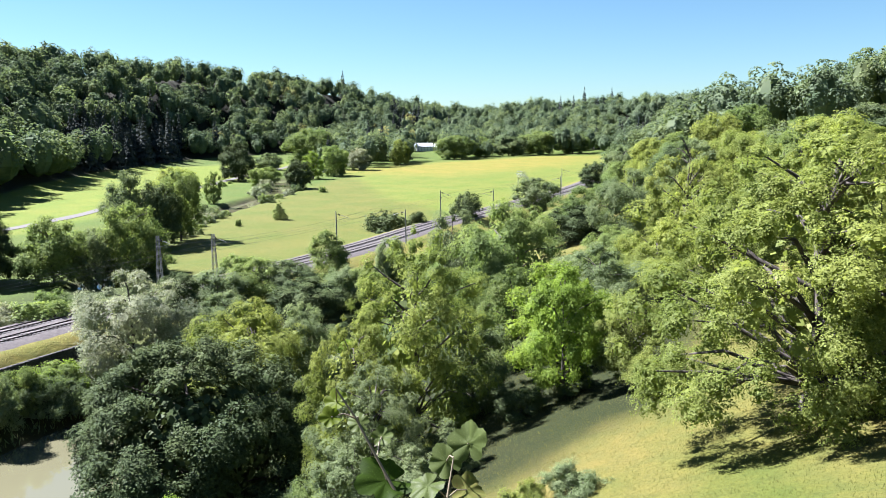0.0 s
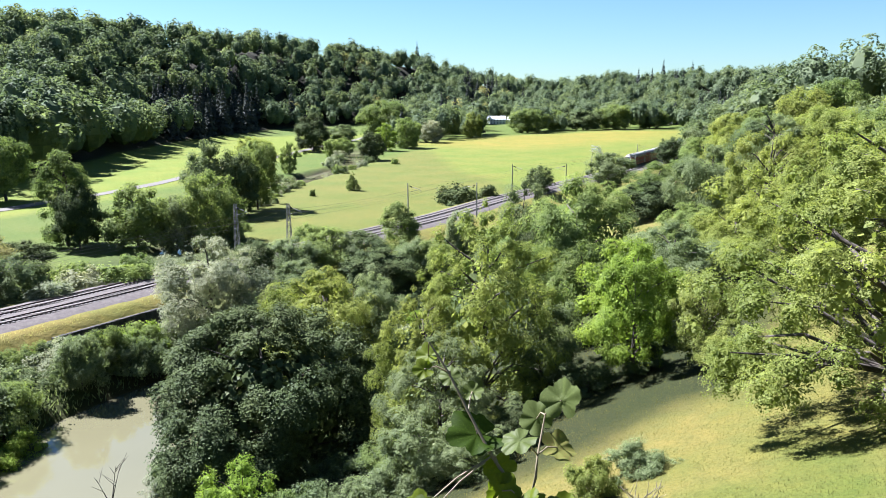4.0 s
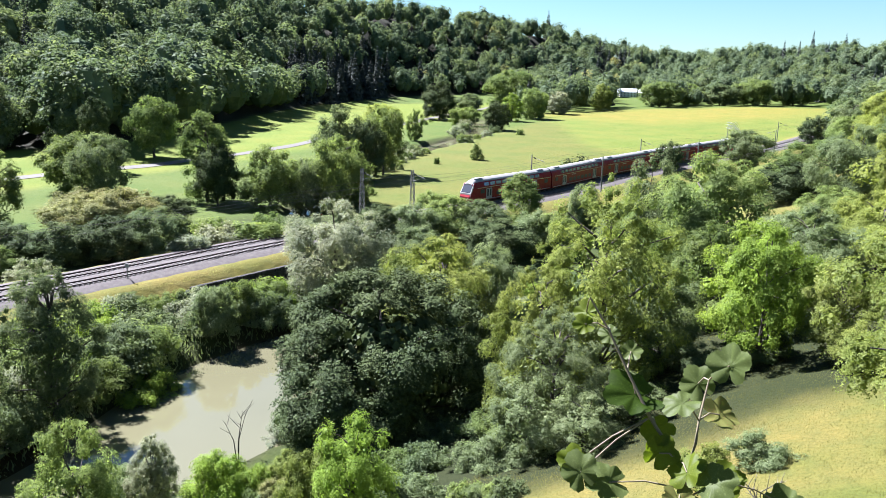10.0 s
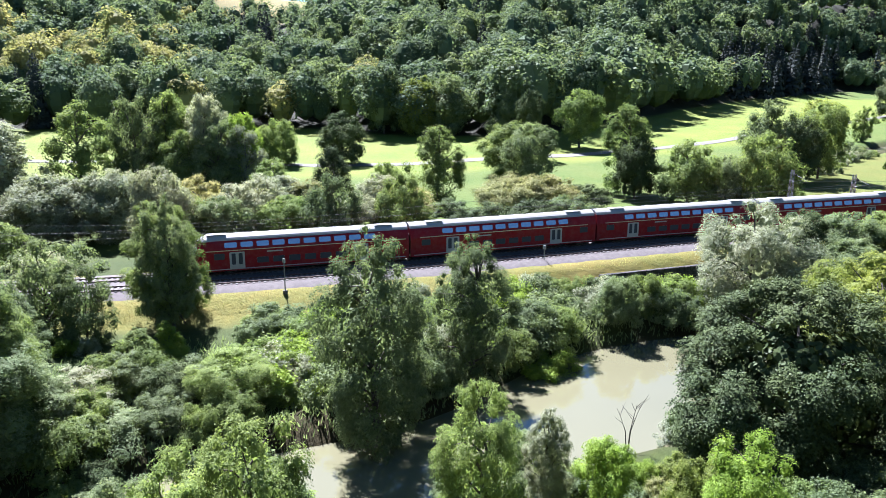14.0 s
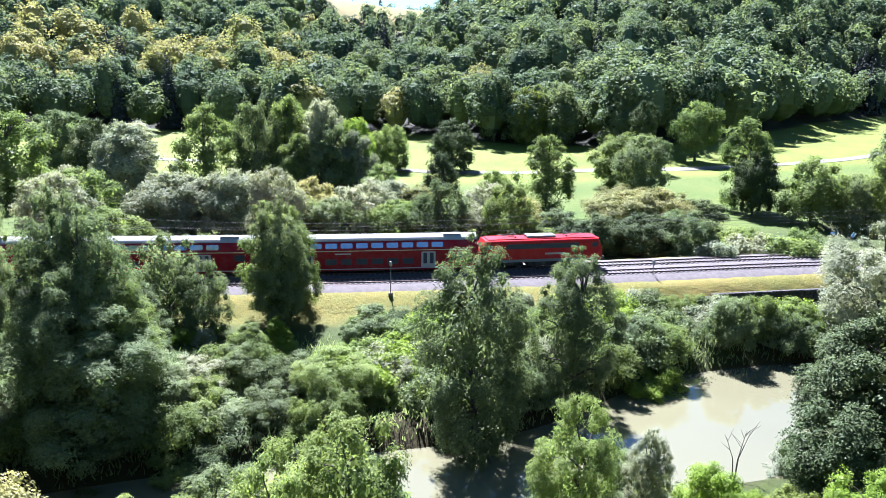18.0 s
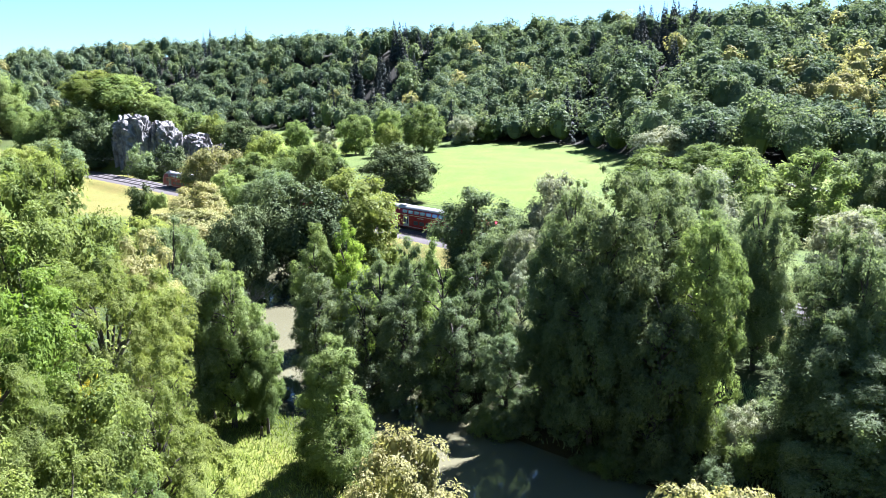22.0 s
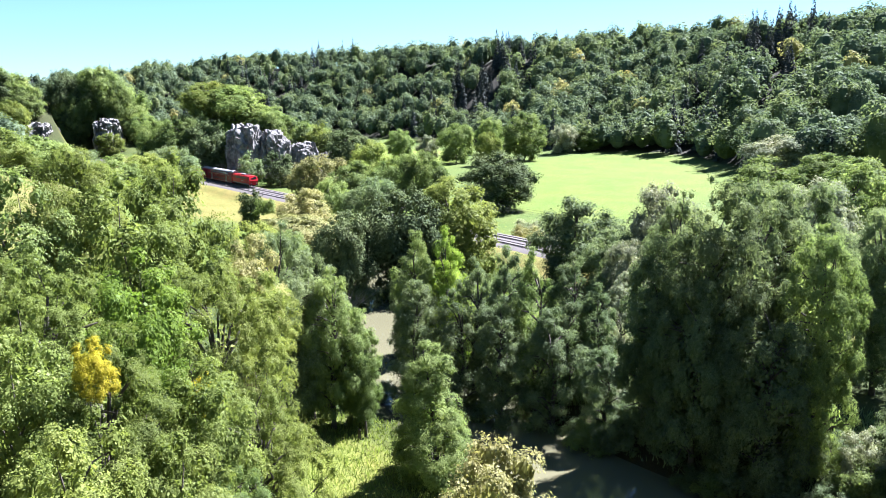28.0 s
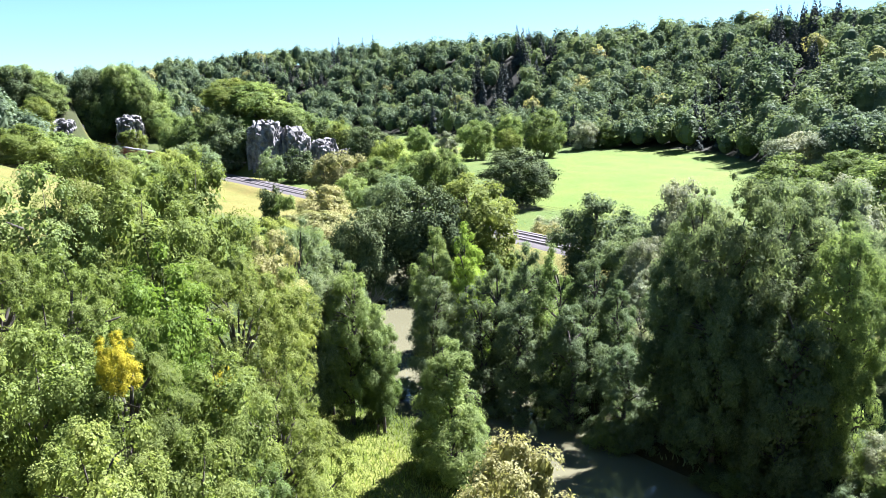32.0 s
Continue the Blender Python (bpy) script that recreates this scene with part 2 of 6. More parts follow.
# ---- building blocks ----
def mesh_from(name, verts, faces, mat=None, smooth=False):
    """A mesh from arrays of vertices and of equal-sided faces."""
    me = bpy.data.meshes.new(name)
    verts, faces = np.asarray(verts, np.float32), np.asarray(faces, np.int32)
    n, k = faces.shape
    me.vertices.add(len(verts))
    me.vertices.foreach_set("co", verts.ravel())
    me.loops.add(n * k)
    me.loops.foreach_set("vertex_index", faces.ravel())
    me.polygons.add(n)
    me.polygons.foreach_set("loop_start", np.arange(0, n * k, k, dtype=np.int32))
    if smooth:
        me.polygons.foreach_set("use_smooth", np.ones(n, bool))
    me.update(calc_edges=True)
    if mat:
        me.materials.append(mat)
    return me


def from_bm(name, bm, mat):
    me = bpy.data.meshes.new(name)
    bm.normal_update()
    bm.to_mesh(me)
    bm.free()
    if mat:
        me.materials.append(mat)
    return me


def part(name, data, parent, label="", m=None):
    ob = new(name, data)
    ob.parent = parent
    if m is not None:
        ob.matrix_basis = m
    if label:
        ob["label"] = label
    return ob


def box(bm, x0, x1, y0, y1, z0, z1, bevel=0.0):
    r = bmesh.ops.create_cube(bm, size=1.0, matrix=Matrix.Translation(((x0 + x1) / 2, (y0 + y1) / 2, (z0 + z1) / 2)) @ Matrix.Diagonal((x1 - x0, y1 - y0, z1 - z0, 1)))
    if bevel:
        es = list({e for v in r["verts"] for e in v.link_edges})
        bmesh.ops.bevel(bm, geom=es, offset=bevel, segments=2, affect="EDGES")


def tube(points, radii, sides=6):
    """A tapered tube along points: vertices and quads."""
    points = np.asarray(points, float)
    tan = np.gradient(points, axis=0)
    tan /= np.linalg.norm(tan, axis=1, keepdims=True) + 1e-9
    ref = np.where(np.abs(tan[:, 2:3]) > 0.9, [[1.0, 0, 0]], [[0, 0, 1.0]])
    a = np.cross(tan, ref)
    a /= np.linalg.norm(a, axis=1, keepdims=True) + 1e-9
    b = np.cross(tan, a)
    ang = np.arange(sides) * 2 * np.pi / sides
    ring = a[:, None] * np.cos(ang)[None, :, None] + b[:, None] * np.sin(ang)[None, :, None]
    v = points[:, None] + ring * np.asarray(radii)[:, None, None]
    n = len(points)
    i, j = np.meshgrid(np.arange(n - 1), np.arange(sides), indexing="ij")
    f = np.stack([i * sides + j, i * sides + (j + 1) % sides, (i + 1) * sides + (j + 1) % sides, (i + 1) * sides + j], -1).reshape(-1, 4)
    return v.reshape(-1, 3), f


def join(pieces):
    vs, fs, k = [], [], 0
    for v, f in pieces:
        vs.append(v)
        fs.append(f + k)
        k += len(v)
    return np.vstack(vs), np.vstack(fs)


def bar(a, b, r, sides=4):
    return tube(np.array([a, b], float), [r, r], sides)


def unit(v):
    return v / (np.linalg.norm(v, axis=-1, keepdims=True) + 1e-9)


def cards(rng, centres, normals, size, slim=0.62):
    """Leaf-shaped quads with a slight fold, facing the normals."""
    n = len(centres)
    a = unit(np.cross(normals, rng.normal(size=(n, 3))))
    b = np.cross(normals, a)
    s = (size * rng.uniform(0.6, 1.35, n))[:, None]
    droop = normals * s * rng.uniform(-0.18, 0.05, (n, 1))
    v = np.stack([centres - a * s * 0.55, centres - b * s * 0.5 * slim + droop, centres + a * s * 0.55 + droop, centres + b * s * 0.5 * slim], 1)
    return v.reshape(-1, 3), np.arange(4 * n).reshape(-1, 4)


PROFILE = {
    "round": lambda u: np.sqrt(np.clip(1 - (2 * u - 0.92) ** 2 / 1.1, 0.03, 1)),
    "cone": lambda u: 0.05 + 0.98 * np.clip(1 - u, 0, 1) ** 0.72 * np.clip(u * 4 + 0.5, 0, 1),
    "tall": lambda u: np.clip(1.25 * np.sin(np.pi * np.clip(0.14 + 0.83 * u, 0, 1)) ** 0.75 * (1.06 - 0.28 * u), 0.02, 1),
    "wide": lambda u: np.clip(np.sqrt(np.clip(1 - (1.5 * u - 0.5) ** 2, 0.05, 1)), 0, 1),
    "bush": lambda u: np.sqrt(np.clip(1 - (0.95 * u) ** 2, 0.04, 1)),
}


def crown_shape(rng, shape, height, radius, base, clumps, leaves, leaf, inside=0.6, spread=0.2, flat=0.8, rough=0.22, core=0.8, deep=1.0, per_twig=9, lobed=0.2):
    """Leafy twigs on domed clumps within a lobed outline. Gives the leaves' quads and the clumps' centres.

    core: fullness of each clump's inner foliage. deep: fullness of the crown's inside."""
    prof = PROFILE[shape]
    u = rng.beta(1.1, 1.05, clumps) if shape != "bush" else rng.uniform(0.02, 0.95, clumps)
    if shape == "cone":
        u = rng.beta(0.95, 1.4, clumps)
    ang = np.arange(clumps) * 2.39996 + rng.normal(size=clumps) * 0.4
    p = rng.uniform(0, 6.28, 4)

    def outline(uu, aa):
        return prof(uu) * radius * (1 + lobed * np.sin(2 * aa + 3 * uu + p[0]) * 0.7 + lobed * np.sin(3 * aa - 7 * uu + p[1]) * 0.8 + 0.6 * lobed * np.sin(5 * aa + 9 * uu + p[2]))

    out = inside + (1 - inside) * rng.uniform(0, 1, clumps) ** 0.45
    rho = outline(u, ang) * out
    c = np.stack([rho * np.cos(ang), rho * np.sin(ang), base + u * (height - base) * (1 + 0.05 * rng.normal(size=clumps))], 1)
    cr = radius * spread * rng.uniform(0.5, 1.35, clumps) * (0.55 + 0.45 * prof(u))
    heart = np.array([0, 0, base + 0.4 * (height - base)])
    # twigs sit on the outer and upper side of each clump
    twigs = leaves // per_twig
    k = rng.choice(clumps, twigs, p=cr ** 2 / np.sum(cr ** 2))
    away = unit(c - heart)
    d = unit(rng.normal(size=(twigs, 3)) + 0.55 * away[k] + [0, 0, 0.4])
    tw = c[k] + d * (cr[k] * np.where(rng.uniform(size=twigs) > 0.12, rng.uniform(0.82, 1.08, twigs), rng.uniform(0.5, 1.35, twigs)))[:, None] * [1, 1, flat]
    tn = unit(0.65 * d + 0.15 * unit(tw - heart) + [0, 0, 0.6] + 0.2 * rng.normal(size=(twigs, 3)))
    # leaves in a loose flat rosette round each twig's end
    i = np.repeat(np.arange(twigs), per_twig)
    n = len(i)
    off = rng.normal(size=(n, 3)) * leaf * 1.25
    off -= tn[i] * np.sum(off * tn[i], 1)[:, None] * 0.8
    pos = tw[i] + off
    pos[:, 2] = np.maximum(pos[:, 2], 0.15)
    v, f = cards(rng, pos, unit(tn[i] + rough * rng.normal(size=(n, 3))), leaf)
    # foliage inside the clumps
    m = int(clumps * 90 * core)
    q = rng.integers(0, clumps, m)
    dq = unit(rng.normal(size=(m, 3)))
    pi = c[q] + dq * (cr[q] * rng.uniform(0.25, 0.78, m))[:, None] * [1, 1, flat] - np.array([0, 0, 0.1]) * cr[q][:, None]
    vi, fi = cards(rng, pi, unit(dq + [0, 0, 0.3]), np.minimum(cr[q] * 0.34, 2.2 * leaf), 0.9)
    v, f = np.vstack([v, vi]), np.vstack([f, fi + len(v)])
    # and deep inside the crown
    n = int(2600 * deep)
    if n:
        ui, ai = rng.uniform(0.05, 0.85, n), rng.uniform(0, 2 * np.pi, n)
        ri = outline(ui, ai) * rng.uniform(0.35, 0.82, n) * min(inside + 0.12, 1.0)
        pi = np.stack([ri * np.cos(ai), ri * np.sin(ai), base + ui * (height - base) * 0.94], 1)
        pi[:, 2] = np.maximum(pi[:, 2], 0.1 * radius)
        vi, fi = cards(rng, pi, unit(unit(pi - heart) + 0.35 * rng.normal(size=(n, 3))), radius * 0.075, 0.95)
        v, f = np.vstack([v, vi]), np.vstack([f, fi + len(v)])
    return (v, f), c


def dome_shape(rng, height, radius, leaves, leaf, edge=True):
    """A full crown seen from afar: leaves on a heap of rounded puffs, with a closed heart below them."""
    n = 30
    a, e = np.arange(n) * 2.39996 + rng.normal(size=n) * 0.5, np.arcsin(np.clip(np.linspace(-0.3, 0.97, n) + 0.12 * rng.normal(size=n), -1, 1))
    reach = rng.uniform(0.45, 0.95, n)
    c = np.stack([np.cos(a) * np.cos(e) * reach * radius, np.sin(a) * np.cos(e) * reach * radius, (0.52 + 0.42 * np.sin(e) * reach if edge else 0.57 + 0.37 * np.sin(e) * reach) * height], 1)
    cr = radius * rng.uniform(0.16, 0.4, n)
    k = rng.choice(n, leaves, p=cr ** 2 / np.sum(cr ** 2))
    heart = np.array([0, 0, 0.42 * height])
    d = unit(rng.normal(size=(leaves, 3)) + 0.7 * unit(c - heart)[k] + [0, 0, 0.3])
    pos = c[k] + d * (cr[k] * rng.uniform(0.84, 1.08, leaves))[:, None]
    v, _ = cards(rng, pos, unit(d + [0, 0, 0.6] + 0.3 * rng.normal(size=(leaves, 3))), leaf, 0.85)
    # the heart: a closed ball of quads
    rings, sides = 5, 8
    th = np.linspace(0.05, np.pi - 0.05, rings + 1)
    ph = np.arange(sides + 1) * 2 * np.pi / sides
    g = np.stack([np.sin(th)[:, None] * np.cos(ph), np.sin(th)[:, None] * np.sin(ph), np.repeat(np.cos(th)[:, None], sides + 1, 1)], -1) * ([0.62 * radius, 0.62 * radius, 0.34 * height] if edge else [0.68 * radius, 0.68 * radius, 0.33 * height]) + [0, 0, 0.48 * height if edge else 0.5 * height]
    q = np.stack([g[:-1, :-1], g[1:, :-1], g[1:, 1:], g[:-1, 1:]], 2).reshape(-1, 3)
    v = np.vstack([v, q])
    return v, np.arange(len(v)).reshape(-1, 4)


def spruce_shape(rng, height, radius, leaves, leaf):
    """A slender conifer: drooping sprays on a cone in loose tiers."""
    u = 1 - np.sqrt(rng.uniform(0.0004, 1, leaves))
    a = rng.uniform(0, 2 * np.pi, leaves)
    rho = radius * (1 - u) ** 0.85 * (0.86 + 0.16 * np.sin(u * 46)) * rng.uniform(0.7, 1.05, leaves)
    pos = np.stack([rho * np.cos(a), rho * np.sin(a), height * (0.03 + 0.95 * u)], 1)
    nrm = unit(np.stack([np.cos(a), np.sin(a), np.full(leaves, 0.75)], 1) + 0.3 * rng.normal(size=(leaves, 3)))
    return cards(rng, pos, nrm, leaf * (1.1 - 0.7 * u), 0.7)


def trunk_shape(rng, height, radius, base, centres, thick, limbs, sides=7):
    """A bent trunk with limbs out to the clumps."""
    n = 7
    zz = np.linspace(-0.4, height * 0.74, n)
    wob = np.cumsum(rng.normal(size=(n, 2)) * height * 0.012, 0)
    spine = np.column_stack([wob - wob[0], zz])
    pieces = [tube(spine, thick * np.linspace(1.15, 0.22, n) * np.r_[1.3, np.ones(n - 1)], sides)]
    far = centres[rng.permutation(len(centres))[:limbs]]
    for c in far:
        h = np.clip(c[2] - rng.uniform(0.5, 1.0) * np.hypot(c[0], c[1]) * 0.8, max(base * 0.7, height * 0.12), height * 0.7)
        i = np.interp(h, zz, np.arange(n))
        root = np.array([np.interp(i, np.arange(n), spine[:, 0]), np.interp(i, np.arange(n), spine[:, 1]), h])
        mid = root * 0.5 + c * 0.5 + rng.normal(size=3) * 0.05 * radius + [0, 0, 0.04 * height]
        pieces.append(tube(np.array([root, mid, c]), thick * np.array([0.42, 0.26, 0.07]), 5))
    return join(pieces)


# name: outline, height, radius, crown's base, clumps, leaves, leaf size, limbs
KINDS = {
    "round": ("round", 12.5, 6.0, 0.9, 105, 56000, 0.16, 26),
    "fine": ("round", 12.5, 6.0, 0.9, 135, 74000, 0.13, 30),
    "small": ("round", 6.5, 3.0, 0.3, 46, 18000, 0.12, 16),
    "dense": ("round", 12.5, 7.0, 0.2, 290, 110000, 0.16, 16),
    "open": ("wide", 13, 6.6, 1.6, 120, 48000, 0.16, 44),
    "oak": ("wide", 13, 6.6, 1.1, 290, 126000, 0.092, 60),
    "willowy": ("wide", 14, 6.0, 0.8, 200, 88000, 0.1, 26),
    "leafy": ("round", 10, 4.0, 1.2, 62, 22000, 0.17, 22),
    "cone": ("cone", 15, 4.4, 0.3, 130, 46000, 0.15, 24),
    "tall": ("tall", 17, 5.4, 0.6, 130, 64000, 0.16, 34),
    "alder_small": ("tall", 14, 3.0, 0.5, 76, 26000, 0.14, 20),
    "mid_round": ("round", 12, 6.0, 0.7, 66, 12000, 0.33, 12),
    "lone": ("round", 12.5, 5.9, 3.3, 74, 13000, 0.33, 16),
    "mid_tall": ("tall", 16, 4.8, 1.0, 74, 12000, 0.32, 18),
    "mid_cone": ("cone", 14, 4.2, 0.4, 60, 5000, 0.4, 10),
    "far_round": ("round", 12, 6.0, 0.6, 46, 2800, 0.7, 6),
    "shrub": ("bush", 3.0, 2.6, 0.05, 42, 9500, 0.13, 8),
    "far_shrub": ("bush", 3.2, 2.8, 0.05, 30, 2000, 0.32, 5),
}
# clump size, inner foliage of the clumps and of the crown, how far out the clumps sit, lobes
TEXTURE = {"round": (0.24, 0.9, 1.0, 0.8, 0.2), "fine": (0.21, 0.9, 0.9, 0.78, 0.22), "small": (0.3, 0.9, 0.7, 0.72, 0.2), "dense": (0.155, 1.0, 1.4, 0.9, 0.1),
           "open": (0.2, 0.7, 0.1, 0.55, 0.24), "oak": (0.135, 0.9, 0.1, 0.48, 0.26), "willowy": (0.15, 0.8, 0.4, 0.6, 0.24), "leafy": (0.26, 0.8, 0.4, 0.68, 0.2),
           "cone": (0.25, 0.9, 0.9, 0.78, 0.16), "tall": (0.25, 0.9, 1.2, 0.8, 0.2), "alder_small": (0.3, 0.9, 0.8, 0.74, 0.2),
           "mid_tall": (0.3, 0.9, 0.8, 0.78, 0.18), "shrub": (0.3, 0.9, 0.6, 0.75, 0.2)}
CROWNS = {}


def crown_meshes(kind, which):
    """Crown and trunk of one of three forms of a kind, made once and shared."""
    if (kind, which) not in CROWNS:
        shape, h, r, base, clumps, leaves, leaf, limbs = KINDS[kind]
        rng = np.random.default_rng(sum(map(ord, kind)) * 7 + which)
        spread, core, deep, inside, lobed = TEXTURE[kind] if kind in TEXTURE else (0.27, 0.9, 1.0, 0.8, 0.16)
        (v, f), c = crown_shape(rng, shape, h, r, base, clumps, leaves, leaf, inside=inside, spread=spread, core=core, deep=deep, lobed=lobed, per_twig=12 if kind == "oak" else 9 if leaf < 0.2 else 5)
        k = np.array([r / np.percentile(np.hypot(v[:, 0], v[:, 1]), 96)] * 2 + [h / np.percentile(v[:, 2], 99.7)])
        v, c = v * k, c * k
        crown = mesh_from(kind + "_crown", v, f, LEAF["mid"])
        tv, tf = trunk_shape(rng, h, r, base, c, (0.026 if kind == "oak" else 0.019) * h if "shrub" not in kind else 0.06, limbs, 7 if leaves > 4300 else 5)
        CROWNS[kind, which] = crown, mesh_from(kind + "_trunk", tv, tf, BARK, True), h, r
    return CROWNS[kind, which]


_count = [0]


def tree(kind, x, y, height, radius, leaf="mid", label="", name="tree", category="tree", group="valley trees", z=None, which=None):
    """A tree or shrub of its own: an empty at the foot with trunk and crown. A tall one carries its crown higher, unstretched."""
    _count[0] += 1
    if kind in ("round", "fine", "oak", "open") and radius < 3.7:
        kind = "small"
    k = _count[0] % (2 if KINDS[kind][5] > 30000 else 3) if which is None else which
    crown, trunk, h, r = crown_meshes(kind, k)
    root = new(name)
    root.empty_display_size = 0.5
    turn = (_count[0] * 137.5) % 360
    root.matrix_basis = pose(x, y, height_at(x, y) - 0.1 if z is None else z, 0, 0, turn)
    s = radius / r
    up = min(max(height / h, 0.6 * s), 1.3 * s)
    lift = max(height - h * up, 0.0)
    part("trunk", trunk, root, m=Matrix.Diagonal((s, s, height / h, 1)))
    b = part("crown", crown, root, m=pose(0, 0, lift) @ Matrix.Diagonal((s, s, up, 1)))
    crowns = [b]
    if lift > 0.1 * height:
        crowns.append(part("lower_crown", crown, root, m=pose(0, 0, 0, 0, 0, 140) @ Matrix.Diagonal((s * 0.86, s * 0.86, up * 0.9, 1))))
    for b in crowns:
        b.material_slots[0].link = "OBJECT"
        b.material_slots[0].material = LEAF[leaf]
    tagged(root, label or "broadleaved tree in full summer leaf", category, group)
    return root


# ---- ground ----
def axis(stops):
    out = []
    for (a, b, s0, s1) in stops:
        v, s = a, s0
        while v < b - 0.3 * s:
            out.append(v)
            v += s0 + (s1 - s0) * (v - a) / (b - a)
    out.append(stops[-1][1])
    return np.array(out)


def near_polygon(x, y, corners, soft):
    """1 inside a closed outline, fading over soft metres."""
    c = np.asarray(corners, float)
    n = len(c)
    inside = np.zeros(len(x), bool)
    dist = np.full(len(x), 1e9)
    for i in range(n):
        (x0, y0), (x1, y1) = c[i], c[(i + 1) % n]
        cross = ((y0 > y) != (y1 > y)) & (x < (x1 - x0) * (y - y0) / (y1 - y0 + 1e-12) + x0)
        inside ^= cross
        u = np.clip(((x - x0) * (x1 - x0) + (y - y0) * (y1 - y0)) / ((x1 - x0) ** 2 + (y1 - y0) ** 2), 0, 1)
        dist = np.minimum(dist, np.hypot(x - x0 - u * (x1 - x0), y - y0 - u * (y1 - y0)))
    return np.clip(0.5 + np.where(inside, dist, -dist) / soft, 0, 1)


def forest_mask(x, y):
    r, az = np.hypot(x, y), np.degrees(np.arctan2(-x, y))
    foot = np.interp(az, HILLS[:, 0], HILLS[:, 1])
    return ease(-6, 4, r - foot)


def build_ground():
    xs = axis([(-2600, -1150, 220, 40), (-1150, -700, 20, 18), (-700, -260, 18, 5), (-260, 70, 2.1, 2.1), (70, 300, 4, 20), (300, 540, 20, 24), (540, 1600, 40, 200)])
    ys = axis([(-2200, -960, 220, 40), (-960, -500, 20, 18), (-500, -190, 16, 3), (-190, 330, 2.2, 2.2), (330, 760, 4, 14), (760, 1280, 15, 20), (1280, 2800, 40, 220)])
    gx, gy = np.meshgrid(xs, ys, indexing="ij")
    gz = ground_height(gx, gy)
    x, y, z = gx.ravel(), gy.ravel(), gz.ravel()
    i, j = np.meshgrid(np.arange(len(xs) - 1), np.arange(len(ys) - 1), indexing="ij")
    w = len(ys)
    f = np.stack([i * w + j, (i + 1) * w + j, (i + 1) * w + j + 1, i * w + j + 1], -1).reshape(-1, 4)
    me = mesh_from("ground", np.stack([x, y, z], 1), f, None, True)
    # kinds of cover: meadow, mown field, rough grass, dry slope, woodland floor, mud; also one painted patch of tree
    # shade
    col = np.tile([0.2, 0.3, 0.07], (len(x), 1))

    def lay(colour, weight):
        col[:] = col * (1 - weight[:, None]) + np.array(colour) * weight[:, None]

    d, side = off_line(x, y, FOOT)
    lay((0.1, 0.15, 0.045), near_polygon(x, y, [(-70, 130), (-20, 170), (10, 120), (-10, 40), (-30, -60), (-130, -100), (-160, -40), (-100, 60)], 12))
    lay((0.28, 0.32, 0.095), near_polygon(x, y, [(-56, 150), (-70, 205), (-70, 270), (-60, 360), (-52, 448), (10, 430), (-5, 215), (-40, 130)], 10))
    lay((0.32, 0.4, 0.1), near_polygon(x, y, [(-64, 470), (-18, 562), (84, 682), (152, 684), (104, 470), (50, 320), (8, 232), (-22, 300), (-42, 400)], 8))
    band = near_polygon(x, y, [(-64, 478), (-18, 562), (84, 682), (150, 690), (80, 520), (0, 430)], 40)
    lay((0.48, 0.43, 0.12), 0.85 * band)
    lay((0.33, 0.43, 0.08), near_polygon(x, y, [(-100, 640), (-106, 300), (-112, 215), (-124, 150), (-140, 110), (-240, 20), (-310, 10), (-280, 130), (-190, 240), (-240, 520)], 8))
    lay((0.25, 0.37, 0.06), near_polygon(x, y, [(-474, -72), (-418, -140), (-365, -121), (-205, -80), (-180, -30), (-318, -20)], 6))
    lay((0.34, 0.47, 0.075), near_polygon(x, y, [(-510, -280), (-470, -196), (-325, -150), (-300, -190)], 8))
    lay((0.4, 0.38, 0.15), near_polygon(x, y, [(-180, -100), (-212, -160), (-225, -195), (-205, -200), (-160, -150), (-150, -110)], 10))
    east = np.where(side < 0, d, 0)
    lay((0.36, 0.335, 0.15), ease(6, 16, east) * (1 - ease(200, 320, np.hypot(x, y))))
    spot = np.sin(x * 0.31 + 2 * np.sin(y * 0.17)) * np.sin(y * 0.27 + 1.3 * np.sin(x * 0.23)) + 0.5 * np.sin(x * 0.9 + y * 0.7) * np.sin(y * 0.8 - x * 0.5)
    lay((0.22, 0.28, 0.08), ease(0.0, 0.9, spot) * ease(6, 16, east) * 0.8)
    lay((0.22, 0.32, 0.06), ease(4, 10, east) * (1 - ease(14, 24, east)) * 0.7)
    lay((0.12, 0.15, 0.05), ease(200, 320, np.hypot(x, y)) * ease(6, 16, east))
    # floor below the slope's trees, their shade painted in as a dark green patch
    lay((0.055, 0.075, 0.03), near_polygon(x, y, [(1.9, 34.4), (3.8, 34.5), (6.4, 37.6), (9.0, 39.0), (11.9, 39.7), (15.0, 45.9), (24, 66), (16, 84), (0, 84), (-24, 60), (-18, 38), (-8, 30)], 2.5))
    lay((0.44, 0.47, 0.17), near_polygon(x, y, [(-58, -40), (-50, -24), (-40, -22), (-30, -26), (-34, -44), (-48, -52)], 5))
    lay((0.09, 0.11, 0.05), np.clip(1.6 * np.exp(-(((x + 330) / 75) ** 2 + ((y + 425) / 75) ** 2)), 0, 1))
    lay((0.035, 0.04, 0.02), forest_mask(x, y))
    az = np.degrees(np.arctan2(-x, y))
    r = np.hypot(x, y)
    lay((0.44, 0.38, 0.15), (ease(52.5, 53.5, az) * (1 - ease(60.5, 61.5, az))) * ease(495, 500, r) * (1 - ease(640, 660, r)))
    tr, _ = off_line(x, y, TRACK)
    lay((0.5, 0.46, 0.19), (1 - ease(9, 12, tr)) * 0.85)
